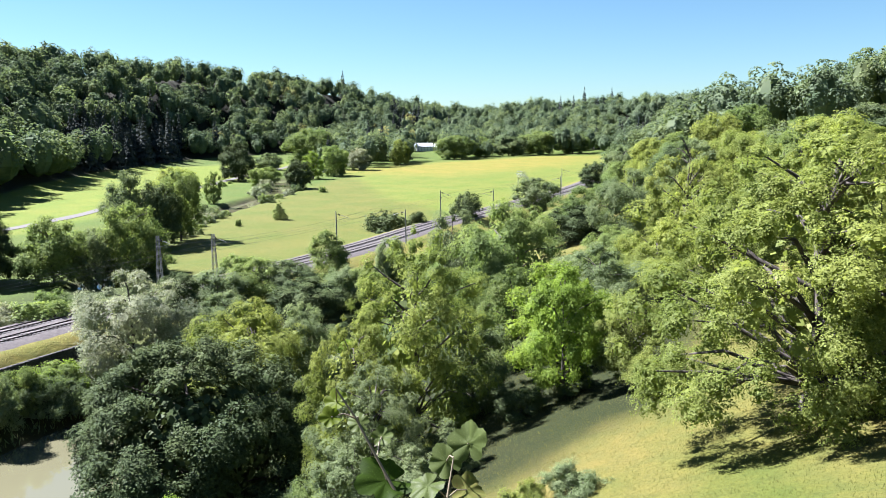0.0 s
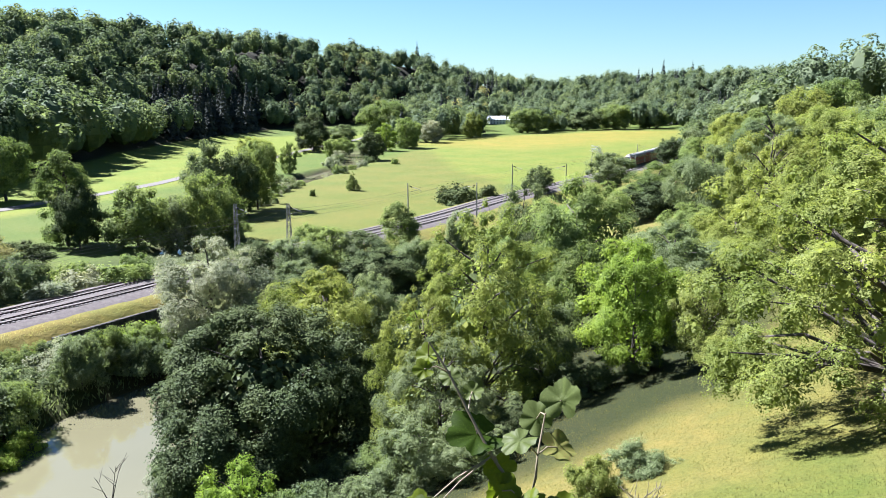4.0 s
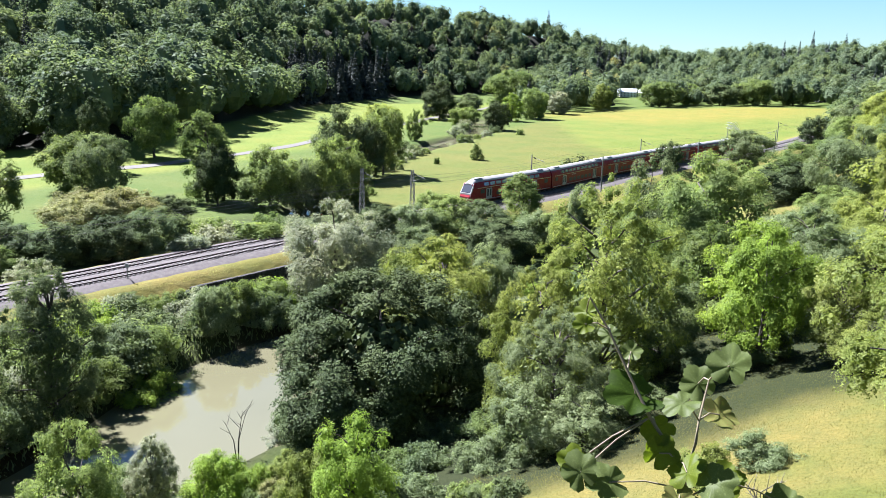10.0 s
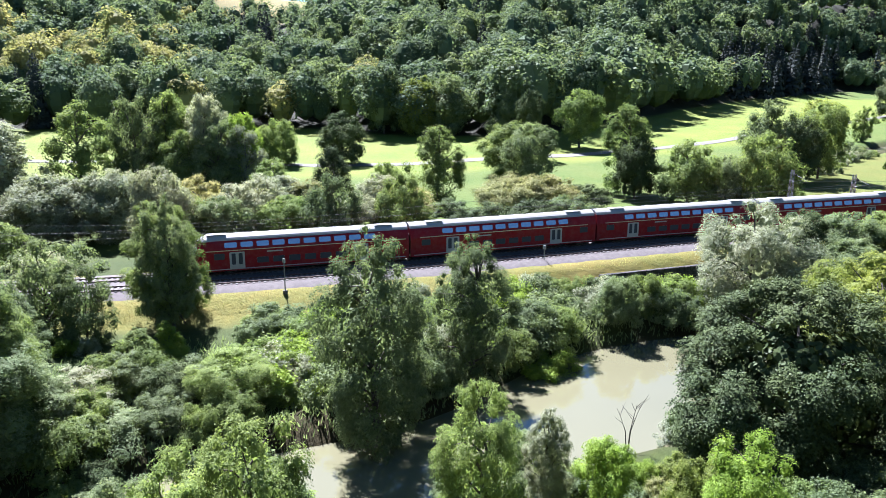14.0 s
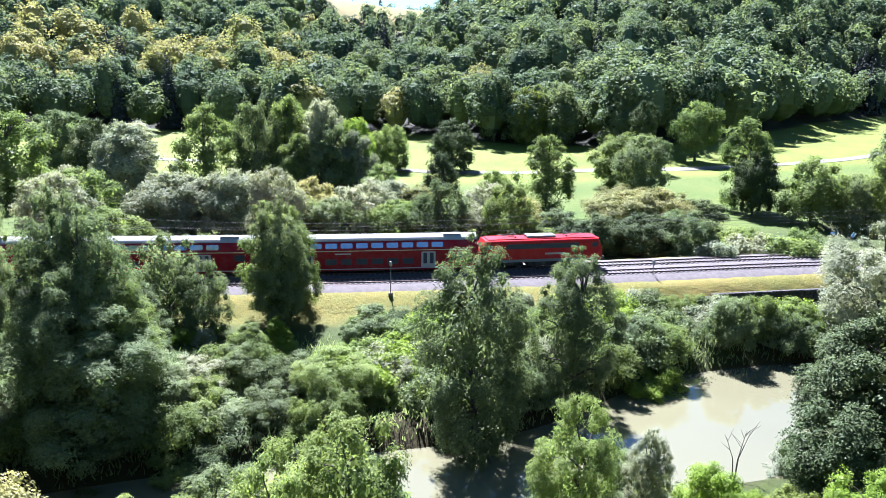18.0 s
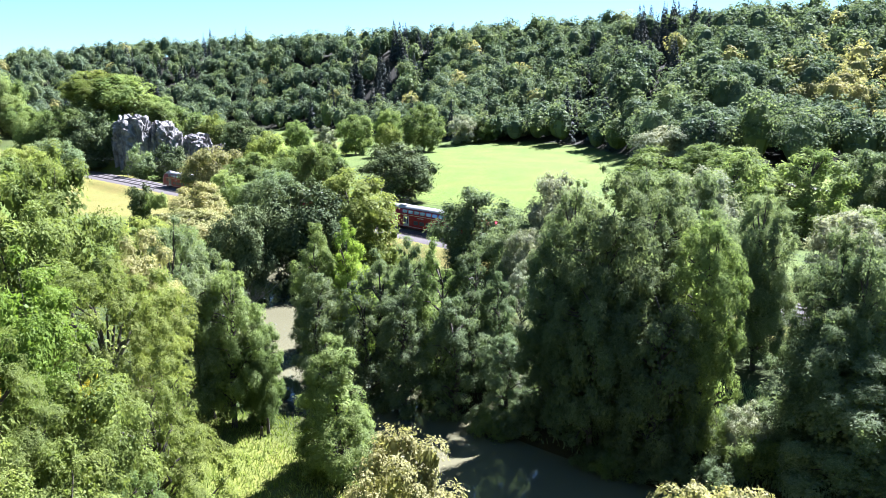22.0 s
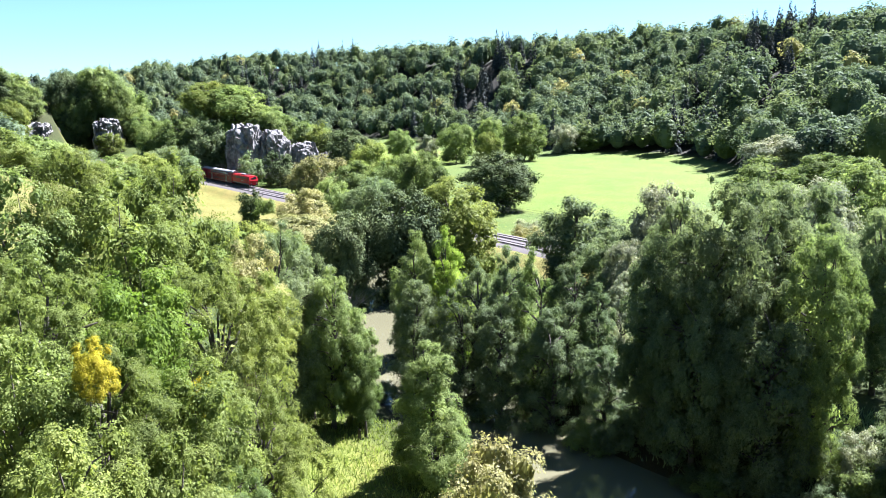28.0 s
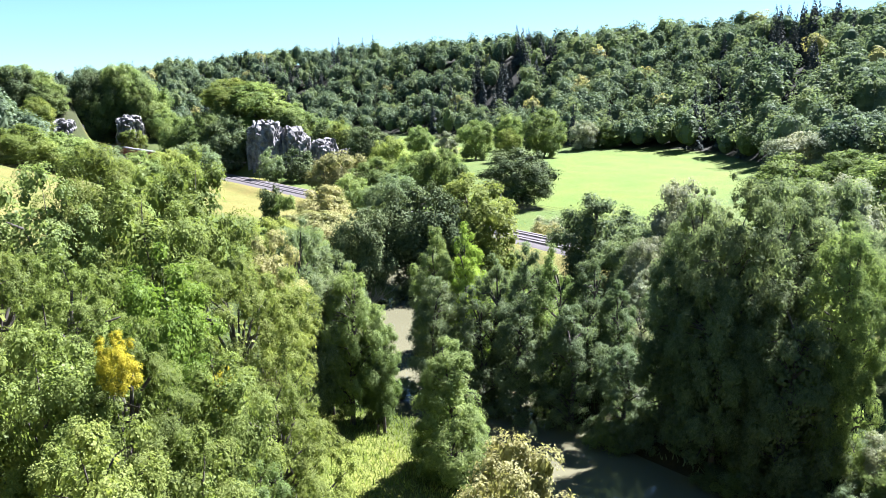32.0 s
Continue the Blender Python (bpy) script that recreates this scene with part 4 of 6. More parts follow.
# ---- woods on the valley sides: nobody could count them ----
def woodland():
    rng = np.random.default_rng(5)
    forms = (("round", 17, 6.2), ("round", 19, 7.0), ("tall", 20, 5.6), ("wide", 16, 6.8), ("cone", 23, 4.0))
    templates, fine, edge_fine = [], [], []
    for out, edge, leaves, leaf in ((templates, True, 480, 0.98), (fine, False, 1200, 0.64), (edge_fine, True, 1600, 0.62)):
        for shape, h, r in forms:
            for _ in range(2):
                if shape == "cone":
                    v = spruce_shape(rng, h, r, leaves, leaf * 1.6)[0]
                else:
                    v = dome_shape(rng, h, r, leaves, leaf, edge)[0]
                out.append(v)
    # candidate places on a jittered grid, kept where the hills carry wood
    gx, gy = np.meshgrid(np.arange(-1150, 520, 10.6), np.arange(-900, 1260, 10.6), indexing="ij")
    x = gx.ravel() + rng.uniform(-4.4, 4.4, gx.size)
    y = gy.ravel() + rng.uniform(-4.4, 4.4, gx.size)
    r, az = np.hypot(x, y), np.degrees(np.arctan2(-x, y))
    foot, crest = np.interp(az, HILLS[:, 0], HILLS[:, 1]), np.interp(az, HILLS[:, 0], HILLS[:, 2])
    keep = (az > -24) & (az < 150) & (r > foot - 8) & (r < crest + 40)
    far = r > 640
    keep &= ~far | (rng.uniform(size=len(x)) < 0.55)
    gap = (az > 52.8) & (az < 61.2) & (r > 497) & (r < 650)
    keep &= ~gap
    keep |= (az > 50) & (az < 64) & (r > 655) & (r < 740)
    # near hillside north-east of the eye
    d, side = off_line(x, y, FOOT)
    keep |= (side < 0) & (d > 6) & (r > 250) & (az < -12.5) & (az > -36) & (r < 800) & (rng.uniform(size=len(x)) < 0.5)
    # the belt of trees behind the long field, and the crags' slopes
    far_edge = np.interp(az, [-15, -12, -7, 2, 7, 9], [735, 730, 720, 600, 485, 455])
    keep |= (az > -15) & (az < 9) & (r > far_edge) & (r < foot) & (rng.uniform(size=len(x)) < 0.45) & ~((az > -0.3) & (az < 2.3) & (r < 862))
    keep |= (side < 0) & (d > 12) & (az > 134) & (az < 152) & (r > 340) & (r < 760) & (rng.uniform(size=len(x)) < 0.7)
    x, y, r, az, far = (a[keep] for a in (x, y, r, az, far))
    z = ground_height(x, y)
    edge = np.interp(az, HILLS[:, 0], HILLS[:, 1]) + 12
    big_leaf, small_leaf, needles, yellow_leaf = [], [], [], []
    spruce_zone = np.sin(az * 0.35 + 0.4) * 0.5 + np.sin(r * 0.02 + az * 0.11) * 0.5
    for i in range(len(x)):
        spruce = spruce_zone[i] + 0.5 * rng.normal() > (0.75 if az[i] > 84 else 0.45 if 8 < az[i] < 34 and r[i] < edge[i] + 70 else 1.2)
        near = r[i] < (385 if 34 < az[i] < 95 else 430 if az[i] < -10 else 0)
        k = int(rng.integers(8, 10)) if spruce else int(rng.integers(0, 8))
        v = (edge_fine if near and r[i] < edge[i] + 14 else fine if near else templates)[k]
        s = rng.uniform(0.8, 1.25) * (1.2 if far[i] else (1.5 if 10 < az[i] < 40 else 1.15) if r[i] < edge[i] + 6 else 1.05)
        if 50 < az[i] < 63 and 430 < r[i] < 500:
            s *= 0.72
        a = rng.uniform(0, 6.28)
        c, q = math.cos(a) * s, math.sin(a) * s
        w = np.column_stack([v[:, 0] * c - v[:, 1] * q + x[i], v[:, 0] * q + v[:, 1] * c + y[i], v[:, 2] * s * rng.uniform(0.85, 1.1) + z[i] - 0.5])
        yellow = rng.uniform() < (0.62 if 62 < az[i] < 84 and 345 < r[i] < 425 else 0.03 if az[i] > 0 else 0)
        (needles if spruce else yellow_leaf if yellow else big_leaf if rng.uniform() < 0.7 else small_leaf).append(w)
    for name, group, mat, label in (("broadleaf_wood", big_leaf, LEAF["forest"], "dense mixed broadleaved wood on the valley side"), ("sunlit_wood", small_leaf, LEAF["alder"], "lighter green trees among the hillside wood"), ("yellowing_wood", yellow_leaf, LEAF["straw"], "yellow-green trees among the hillside wood"), ("spruce_wood", needles, LEAF["spruce"], "dark spruces among the hillside wood")):
        v = np.vstack(group)
        tagged(new(name, mesh_from(name, v, np.arange(len(v)).reshape(-1, 4), mat)), label, "woodland", kind="stuff")


woodland()

# ---- single trees of the valley ----
# beyond the line, along the road and the meadow
tree("lone", -137.6, 198.5, 17.5, 8.2, "mid", label="lone round-crowned tree beside the valley road")
tree("mid_round", -116.3, 141.3, 12.4, 7.9, "mid")
tree("mid_round", -161.3, 193.6, 15.9, 8.1, "alder")
tree("mid_tall", -99.9, 99.5, 15.2, 5.2, "mid")
tree("mid_round", -180.7, 184.2, 19.8, 8.0, "alder")
tree("mid_round", -185.0, 176.9, 19.0, 7.9, "oak")
tree("mid_round", -197.6, 172.0, 22.3, 8.1, "dark")
tree("mid_round", -170.3, 112.3, 11.8, 5.5, "mid")
tree("mid_round", -162.0, 126.4, 13.5, 6.6, "dark")
tree("mid_tall", -108.8, 82.4, 12.4, 3.6, "dark")
tree("mid_tall", -141.7, 62.9, 20.0, 5.0, "alder")
tree("mid_tall", -142.1, 69.1, 20.8, 4.9, "mid")
tree("mid_tall", -135.6, 73.0, 20.3, 4.8, "willow")
tree("mid_tall", -134.4, 79.1, 16.6, 4.0, "bright")
tree("mid_tall", -142.6, 52.5, 19.6, 6.1, "mid")
tree("mid_tall", -142.7, 39.2, 16.3, 6.7, "willow")
tree("mid_round", -160.6, 37.8, 16.1, 5.4, "dark")
tree("mid_round", -210.7, 42.6, 14.9, 7.4, "alder")
tree("mid_round", -122.0, 38.9, 10.3, 6.6, "willow")
tree("mid_round", -117.0, 46.7, 10.8, 5.5, "willow")
tree("mid_round", -108.6, 71.5, 8.5, 5.5, "willow")
tree("mid_tall", -108.6, 61.8, 5.3, 3.0, "willow")
tree("mid_round", -88.0, 106.3, 5.8, 6.1, "straw")
tree("mid_round", -83.5, 112.4, 6.3, 4.4, "willow")
tree("mid_round", -77.2, 114.4, 5.7, 4.3, "dark")
tree("far_shrub", -60.4, 101.4, 3.5, 3.9, "willow")
tree("far_shrub", -55.4, 104.2, 2.6, 3.9, "mid")
tree("far_shrub", -60.4, 94.3, 2.2, 2.9, "willow")
tree("mid_round", -97.0, 89.5, 5.0, 4.9, "straw")
tree("mid_round", -106.7, 90.6, 4.3, 4.6, "mid")
tree("mid_round", -88.5, 86.8, 3.5, 3.7, "bright")
tree("mid_round", -99.0, 78.0, 4.7, 3.7, "willow")
tree("mid_round", -96.1, 68.4, 3.4, 3.9, "alder")
tree("mid_round", -127.3, 26.2, 11.1, 6.2, "mid")
tree("mid_round", -120.0, 21.9, 11.5, 5.4, "willow")
tree("mid_round", -108.8, 26.5, 8.0, 5.0, "mid")
tree("mid_round", -84.1, 243.9, 15.9, 7.7, "oak")
tree("mid_tall", -84.1, 284.9, 11.8, 3.5, "mid")
tree("mid_round", -106.5, 406.3, 19.9, 10.1, "dark")
tree("mid_cone", -48.6, 230.4, 6.0, 2.2, "mid")
tree("mid_round", -63.8, 346.7, 12.9, 6.2, "dark")
tree("mid_tall", -68.5, 414.4, 14.9, 6.1, "bright")
tree("mid_round", -60.8, 440.8, 17.5, 8.4, "mid")
tree("mid_round", -52.3, 492.2, 14.0, 7.9, "willow")
tree("mid_round", -86.5, 390.5, 8.9, 5.8, "mid")
tree("mid_round", -87.5, 369.8, 8.4, 5.0, "mid")
tree("mid_round", -51.7, 637.9, 19.5, 14.0, "mid")
tree("mid_round", -29.9, 559.2, 18.0, 8.1, "oak")
tree("mid_round", 10.0, 639.9, 17.9, 16.3, "mid")
tree("mid_round", 32.6, 689.2, 18.0, 12.5, "mid")
tree("mid_round", 59.7, 697.4, 17.0, 15.3, "dark")
tree("mid_round", 88.1, 714.6, 19.3, 18.3, "mid")
tree("mid_round", 122.5, 729.8, 15.3, 16.1, "mid")
tree("mid_round", 157.5, 671.8, 17.4, 10.5, "dark")
tree("mid_round", -93.2, 552.2, 26.4, 18.3, "mid")
tree("mid_round", -79.2, 635.1, 26.2, 18.6, "dark")
tree("mid_round", -112.4, 507.7, 2.7, 9.5, "alder")
tree("far_shrub", -15.7, 206.4, 5.0, 5.9, "dark")
tree("far_shrub", -6.6, 205.4, 3.3, 2.6, "dark")
tree("far_round", 7.0, 214.9, 7.5, 4.4, "dark")
tree("mid_round", 29.9, 247.2, 10.0, 7.8, "alder")
tree("mid_round", 62.9, 319.4, 10.9, 6.6, "dark")
tree("mid_round", 20.3, 118.3, 3.8, 4.8, "dark")
tree("far_shrub", -50.8, 329.1, 2.6, 1.9, "mid")
tree("far_shrub", -57.2, 216.0, 2.0, 1.0, "mid")
tree("far_shrub", -63.1, 200.3, 4.5, 1.1, "alder")
tree("mid_tall", -20.1, 133.5, 9.8, 4.0, "mid")
tree("mid_round", -8.5, 124.7, 9.5, 2.8, "alder")
tree("round", -34.0, 83.3, 13.0, 7.5, "willow", label="pale grey-green willow beside the railway bank")
tree("mid_tall", -84.9, 139.2, 18.0, 5.6, "mid")
tree("mid_round", -80.7, 135.9, 12.2, 4.4, "dark")
tree("mid_round", -70.3, 138.2, 12.3, 6.4, "mid")
tree("mid_round", -64.9, 141.9, 12.3, 4.5, "alder")
tree("mid_round", -59.5, 146.4, 16.5, 6.6, "mid")
tree("mid_round", -71.6, 178.2, 20.6, 6.3, "alder")
tree("mid_round", -64.4, 189.4, 17.6, 6.1, "mid")
tree("mid_round", -66.1, 180.3, 14.9, 5.5, "dark")
tree("mid_round", -133.4, 168.7, 18.4, 3.9, "dark")
tree("mid_round", -105.3, 133.5, 13.3, 6.1, "alder")
# hedge between river and line
tree("mid_round", -33.7, 113.1, 7.0, 4.8, "alder")
tree("mid_round", -29.2, 118.4, 7.7, 4.9, "mid")
tree("mid_round", -24.4, 119.5, 7.1, 4.9, "alder")
tree("mid_round", -14.6, 117.1, 6.5, 4.4, "alder")
tree("mid_round", -19.6, 110.3, 5.9, 5.0, "dark")
tree("mid_round", -11.7, 115.4, 6.6, 3.4, "mid")
tree("mid_round", -38.9, 111.4, 5.0, 3.0, "dark")
tree("mid_round", -28.7, 100.0, 6.5, 4.2, "alder")
# big trees under the hillside
tree("dense", -16.6, 49.3, 12.8, 7.8, "dark", label="broad dense dark-green tree on the river bank")
tree("round", -17.9, 69.7, 11.8, 6.4, "oak")
tree("round", -13.9, 74.7, 10.4, 4.0, "alder")
tree("willowy", -1.7, 49.0, 13.8, 5.6, "oak", label="tall airy yellow-green tree with pale bare limbs")
tree("willowy", -5.5, 44.7, 10.2, 3.3, "oak", label="tall airy yellow-green tree with pale bare limbs")
tree("willowy", -3.9, 40.8, 7.6, 3.5, "alder")
tree("round", 1.9, 52.0, 6.8, 3.2, "alder")
tree("leafy", 7.6, 47.4, 8.8, 2.8, "bright")
tree("leafy", 11.1, 44.6, 5.8, 2.2, "oak")
tree("round", 13.1, 64.7, 7.5, 4.4, "alder")
tree("round", 5.5, 61.8, 8.5, 3.3, "mid")
tree("round", 9.4, 56.2, 3.7, 3.0, "alder")
tree("small", -4.8, 37.7, 4.6, 2.4, "alder")
tree("small", 0.4, 40.0, 2.9, 1.7, "dark")
tree("small", -1.9, 37.0, 3.1, 2.0, "alder")
tree("small", 4.7, 46.8, 1.7, 1.8, "dark")
tree("small", 8.2, 48.3, 1.4, 1.8, "dark")
tree("small", 12.1, 42.3, 3.2, 1.8, "oak")
tree("round", 6.4, 73.7, 13.3, 5.7, "mid")
tree("round", 1.2, 82.0, 14.7, 3.6, "alder")
tree("round", 8.2, 55.4, 8.3, 3.5, "bright", label="bright fresh-green tree at the wood edge")
tree("round", 13.3, 66.7, 6.4, 3.8, "mid")
tree("oak", 15.6, 31.6, 12.6, 7.6, "oak", label="large spreading oak on the dry grassy slope")
tree("oak", 19.8, 52.4, 9.6, 4.5, "oak")
tree("open", 23.6, 74.3, 12.1, 4.8, "oak")
tree("round", 24.0, 97.1, 10.0, 5.5, "alder")
tree("round", 22.3, 123.0, 7.8, 5.5, "mid")
tree("round", 19.3, 69.4, 6.7, 4.0, "oak")
tree("round", 18.1, 80.0, 6.5, 3.9, "mid")
tree("open", 31.1, 79.1, 11.5, 5.9, "oak")
tree("open", 36.2, 114.4, 10.5, 6.5, "alder")
tree("round", 33.6, 125.6, 9.9, 5.2, "oak")
tree("round", 35.0, 151.0, 8.0, 5.1, "mid")
tree("oak", 27.8, 53.2, 11.0, 5.0, "oak")
tree("open", 31.1, 68.2, 11.5, 4.9, "mid")
tree("fine", 17.6, 31.4, 10.0, 2.6, "oak")
tree("mid_round", 54.4, 106.9, 7.5, 5.7, "oak")
tree("mid_round", 60.6, 137.2, 8.5, 6.0, "alder")
tree("mid_round", 75.1, 158.0, 7.6, 7.0, "mid")
tree("mid_round", 69.4, 176.9, 12.2, 6.2, "mid")
tree("mid_round", 56.4, 160.4, 11.2, 5.6, "oak")
tree("mid_round", 55.1, 181.9, 9.1, 5.5, "mid")
tree("mid_round", 55.5, 207.7, 10.2, 5.5, "oak")
tree("mid_round", 54.1, 233.8, 12.2, 6.1, "alder")
tree("mid_round", 72.2, 131.5, 6.0, 6.6, "alder")
tree("mid_round", 42.0, 112.4, 9.5, 4.8, "oak")
# river bank on the far side
tree("tall", -75.7, 36.4, 11.2, 3.3, "mid")
tree("round", -52.5, 29.1, 3.4, 4.1, "mid")
tree("tall", -43.1, 35.8, 16.8, 4.7, "alder", label="slender dark alder on the river bank")
tree("tall", -43.3, 47.1, 13.1, 3.8, "alder", label="slender dark alder on the river bank")
tree("fine", -33.1, 18.7, 9.8, 3.5, "mid")
tree("fine", -33.0, 14.3, 8.9, 2.8, "mid")
tree("tall", -23.5, 25.9, 10.8, 2.6, "mid", label="young leafy tree on the near bank")
tree("tall", -23.8, 32.2, 8.2, 1.4, "willow")
tree("shrub", -21.1, 34.0, 5.7, 2.0, "bright")
tree("shrub", -15.1, 32.7, 4.4, 1.8, "oak")
tree("fine", -12.4, 31.7, 5.7, 2.2, "bright")
tree("shrub", -22.8, 40.8, 2.1, 1.6, "bright", name="shrub", category="shrub", group="bank shrubs")
tree("shrub", -21.6, 43.3, 2.2, 2.0, "oak", name="shrub", category="shrub", group="bank shrubs")
tree("shrub", -19.7, 44.9, 2.1, 1.8, "bright", name="shrub", category="shrub", group="bank shrubs")
tree("shrub", -16.4, 42.9, 2.0, 1.5, "bright", name="shrub", category="shrub", group="bank shrubs")
tree("shrub", -20.2, 38.7, 2.0, 1.5, "straw", name="shrub", category="shrub", group="bank shrubs")
tree("shrub", -15.5, 37.5, 1.8, 1.5, "oak", name="shrub", category="shrub", group="bank shrubs")
# downstream
tree("cone", -50.3, -24.6, 10.8, 3.5, "mid", label="young leafy tree standing at the water edge")
tree("shrub", -38.1, -15.1, 9.3, 3.9, "straw", label="rounded pale yellow-green bush on the bank", name="bush", category="bush")
tree("tall", -54.6, -36.1, 14.1, 3.2, "mid")
tree("tall", -56.3, -34.4, 10.4, 2.2, "mid")
tree("tall", -52.7, -39.8, 18.1, 4.1, "alder")
tree("tall", -55.8, -38.9, 15.2, 3.0, "alder")
tree("tall", -80.2, -40.9, 14.2, 3.0, "alder")
tree("mid_round", -107.9, -56.9, 17.0, 7.6, "dark")
tree("mid_round", -116.9, -52.1, 16.5, 8.4, "oak")
tree("mid_round", -98.3, -61.6, 15.8, 5.1, "dark")
tree("mid_round", -198.0, -74.4, 15.9, 10.2, "dark", label="dense dark round tree at the meadow edge")
tree("mid_round", -117.9, -31.3, 13.2, 6.9, "alder")
tree("mid_round", -109.4, -24.0, 10.5, 4.5, "alder")
tree("mid_round", -113.6, -18.0, 15.1, 5.0, "willow")
tree("mid_round", -118.0, 2.4, 17.5, 6.0, "willow")
tree("mid_tall", -139.8, 8.0, 18.2, 6.6, "mid")
tree("mid_round", -103.0, -20.3, 10.0, 3.5, "willow")
tree("mid_round", -135.7, -93.9, 11.6, 6.6, "straw")
tree("mid_round", -114.1, -81.1, 9.4, 7.7, "straw")
tree("mid_round", -170.8, -113.4, 14.3, 8.2, "straw")
tree("mid_round", -171.2, -103.4, 13.0, 8.0, "mid")
tree("mid_round", -256.4, -155.7, 20.2, 10.9, "dark")
tree("mid_round", -234.2, -134.3, 17.1, 7.9, "oak")
tree("mid_round", -212.4, -111.8, 14.0, 7.9, "mid")
tree("mid_round", -202.1, -99.0, 15.5, 7.4, "mid")
tree("far_shrub", -148.4, -118.6, 8.9, 3.5, "dark")
tree("far_shrub", -141.1, -108.6, 8.2, 2.3, "mid")
tree("mid_round", -96.8, -71.0, 9.9, 4.0, "mid")
tree("mid_round", -93.7, -75.0, 11.4, 4.8, "oak")
tree("mid_round", -151.3, -97.5, 12.2, 5.9, "mid")
tree("mid_round", -138.7, -79.7, 13.9, 6.4, "alder")
tree("mid_round", -389.4, -204.8, 16.9, 8.0, "mid")
tree("mid_round", -378.6, -181.9, 14.1, 6.1, "willow")
tree("mid_round", -366.6, -160.0, 20.1, 10.2, "mid")
tree("mid_round", -354.0, -138.0, 16.3, 6.9, "oak")
tree("mid_round", -398.0, -134.3, 25.5, 12.2, "mid")
tree("mid_round", -452.2, -128.0, 16.9, 8.5, "willow")
tree("mid_round", -460.9, -114.9, 12.8, 10.4, "mid")
tree("mid_round", -469.8, -98.4, 6.4, 10.5, "willow")
tree("mid_round", -472.0, -87.2, 1.7, 8.7, "alder")
tree("mid_round", -447.8, -172.8, 22.2, 8.7, "mid")
tree("oak", -17.6, -21.0, 12.0, 0.75, "gold", label="small tree with golden autumn leaves")
tree("fine", -23.5, -21.8, 12.1, 0.7, "gold")
# foot of the dry slope
# the near slope downstream
tree("round", -33.3, -39.9, 23.5, 3.8, "oak")
tree("round", -29.7, -40.2, 20.5, 3.6, "mid")
tree("fine", -23.3, -24.8, 16.9, 2.4, "bright")
tree("oak", -28.3, -25.4, 18.0, 3.9, "oak")
tree("oak", -22.0, -28.5, 15.6, 4.0, "oak")
tree("oak", -22.5, -21.3, 13.1, 2.3, "oak")
tree("oak", -18.7, -22.1, 12.3, 3.8, "oak")
tree("fine", -16.3, -22.8, 11.9, 2.1, "oak")
tree("oak", -26.2, -21.7, 12.0, 3.8, "oak")
tree("fine", -18.2, -18.5, 9.0, 2.2, "oak")
tree("fine", -14.7, -19.0, 8.2, 2.2, "oak")
tree("oak", -21.8, -33.5, 16.0, 4.2, "oak")
tree("fine", -21.1, -18.4, 8.3, 1.3, "mid")
tree("round", -40.7, -32.3, 17.3, 2.1, "oak")
tree("oak", -32.2, -31.1, 24.8, 3.1, "oak")
tree("oak", -28.3, -30.8, 21.6, 3.3, "oak")
tree("round", -47.2, -38.3, 18.2, 2.7, "straw")
tree("mid_round", -264.7, -352.5, 31.5, 7.8, "oak")
# on the rock spurs
tree("mid_round", -295.0, -409.9, 26.1, 12.9, "dark")
tree("mid_round", -303.0, -397.7, 16.6, 12.7, "mid")
tree("mid_round", -305.1, -398.4, 19.7, 10.7, "mid")
tree("mid_round", -334.0, -398.6, 48.3, 11.4, "dark")
tree("mid_round", -334.2, -393.8, 37.8, 11.0, "mid")
tree("mid_round", -349.2, -385.3, 34.3, 15.1, "mid")
tree("mid_round", -349.7, -371.3, 28.3, 11.1, "mid")
tree("mid_round", -350.9, -356.2, 19.5, 10.9, "mid")
tree("mid_round", -322.0, -352.0, 14.0, 8.0, "oak")
tree("far_round", -248.7, -224.5, 28.7, 7.3, "mid")
tree("far_round", -259.0, -212.5, 9.9, 11.0, "mid")
tree("far_round", -243.9, -214.8, 22.7, 8.3, "alder")
tree("far_round", -241.3, -207.1, 18.6, 6.9, "alder")
tree("far_round", -263.9, -198.1, 14.5, 7.2, "mid")
tree("far_round", -274.1, -192.6, 18.7, 7.3, "mid")
tree("far_round", -275.8, -181.2, 21.0, 7.2, "oak")
tree("far_round", -271.7, -169.0, 17.5, 7.0, "mid")
tree("far_round", -235.0, -173.4, 12.4, 6.4, "dark")
tree("far_round", -225.7, -178.9, 12.7, 5.2, "alder")
tree("far_round", -240.0, -226.5, 16.4, 8.4, "alder")
tree("mid_round", -302.0, -291.8, 23.0, 7.6, "mid")
# alders over the far bank of the river
tree("tall", -66.0, -8.9, 20.8, 3.8, "alder", label="tall dark alder rising from the river bank", group="riverside alders")
tree("tall", -62.3, -5.7, 22.3, 4.1, "alder", label="tall dark alder rising from the river bank", group="riverside alders")
tree("tall", -66.5, -2.7, 22.7, 4.6, "alder", label="tall dark alder rising from the river bank", group="riverside alders")
tree("tall", -70.5, 0.7, 21.6, 4.3, "alder", label="tall dark alder rising from the river bank", group="riverside alders")
tree("tall", -61.5, 1.5, 19.2, 3.1, "mid", label="tall dark alder rising from the river bank", group="riverside alders")
tree("tall", -63.7, -10.6, 15.6, 3.0, "alder", label="tall dark alder rising from the river bank", group="riverside alders")
tree("tall", -60.2, -6.9, 16.3, 3.8, "alder", label="tall dark alder rising from the river bank", group="riverside alders")
tree("tall", -59.5, -2.0, 15.2, 4.2, "alder", label="tall dark alder rising from the river bank", group="riverside alders")
tree("tall", -82.1, 7.2, 18.6, 3.7, "alder", label="slender tree with bare lower trunk", group="riverside alders")
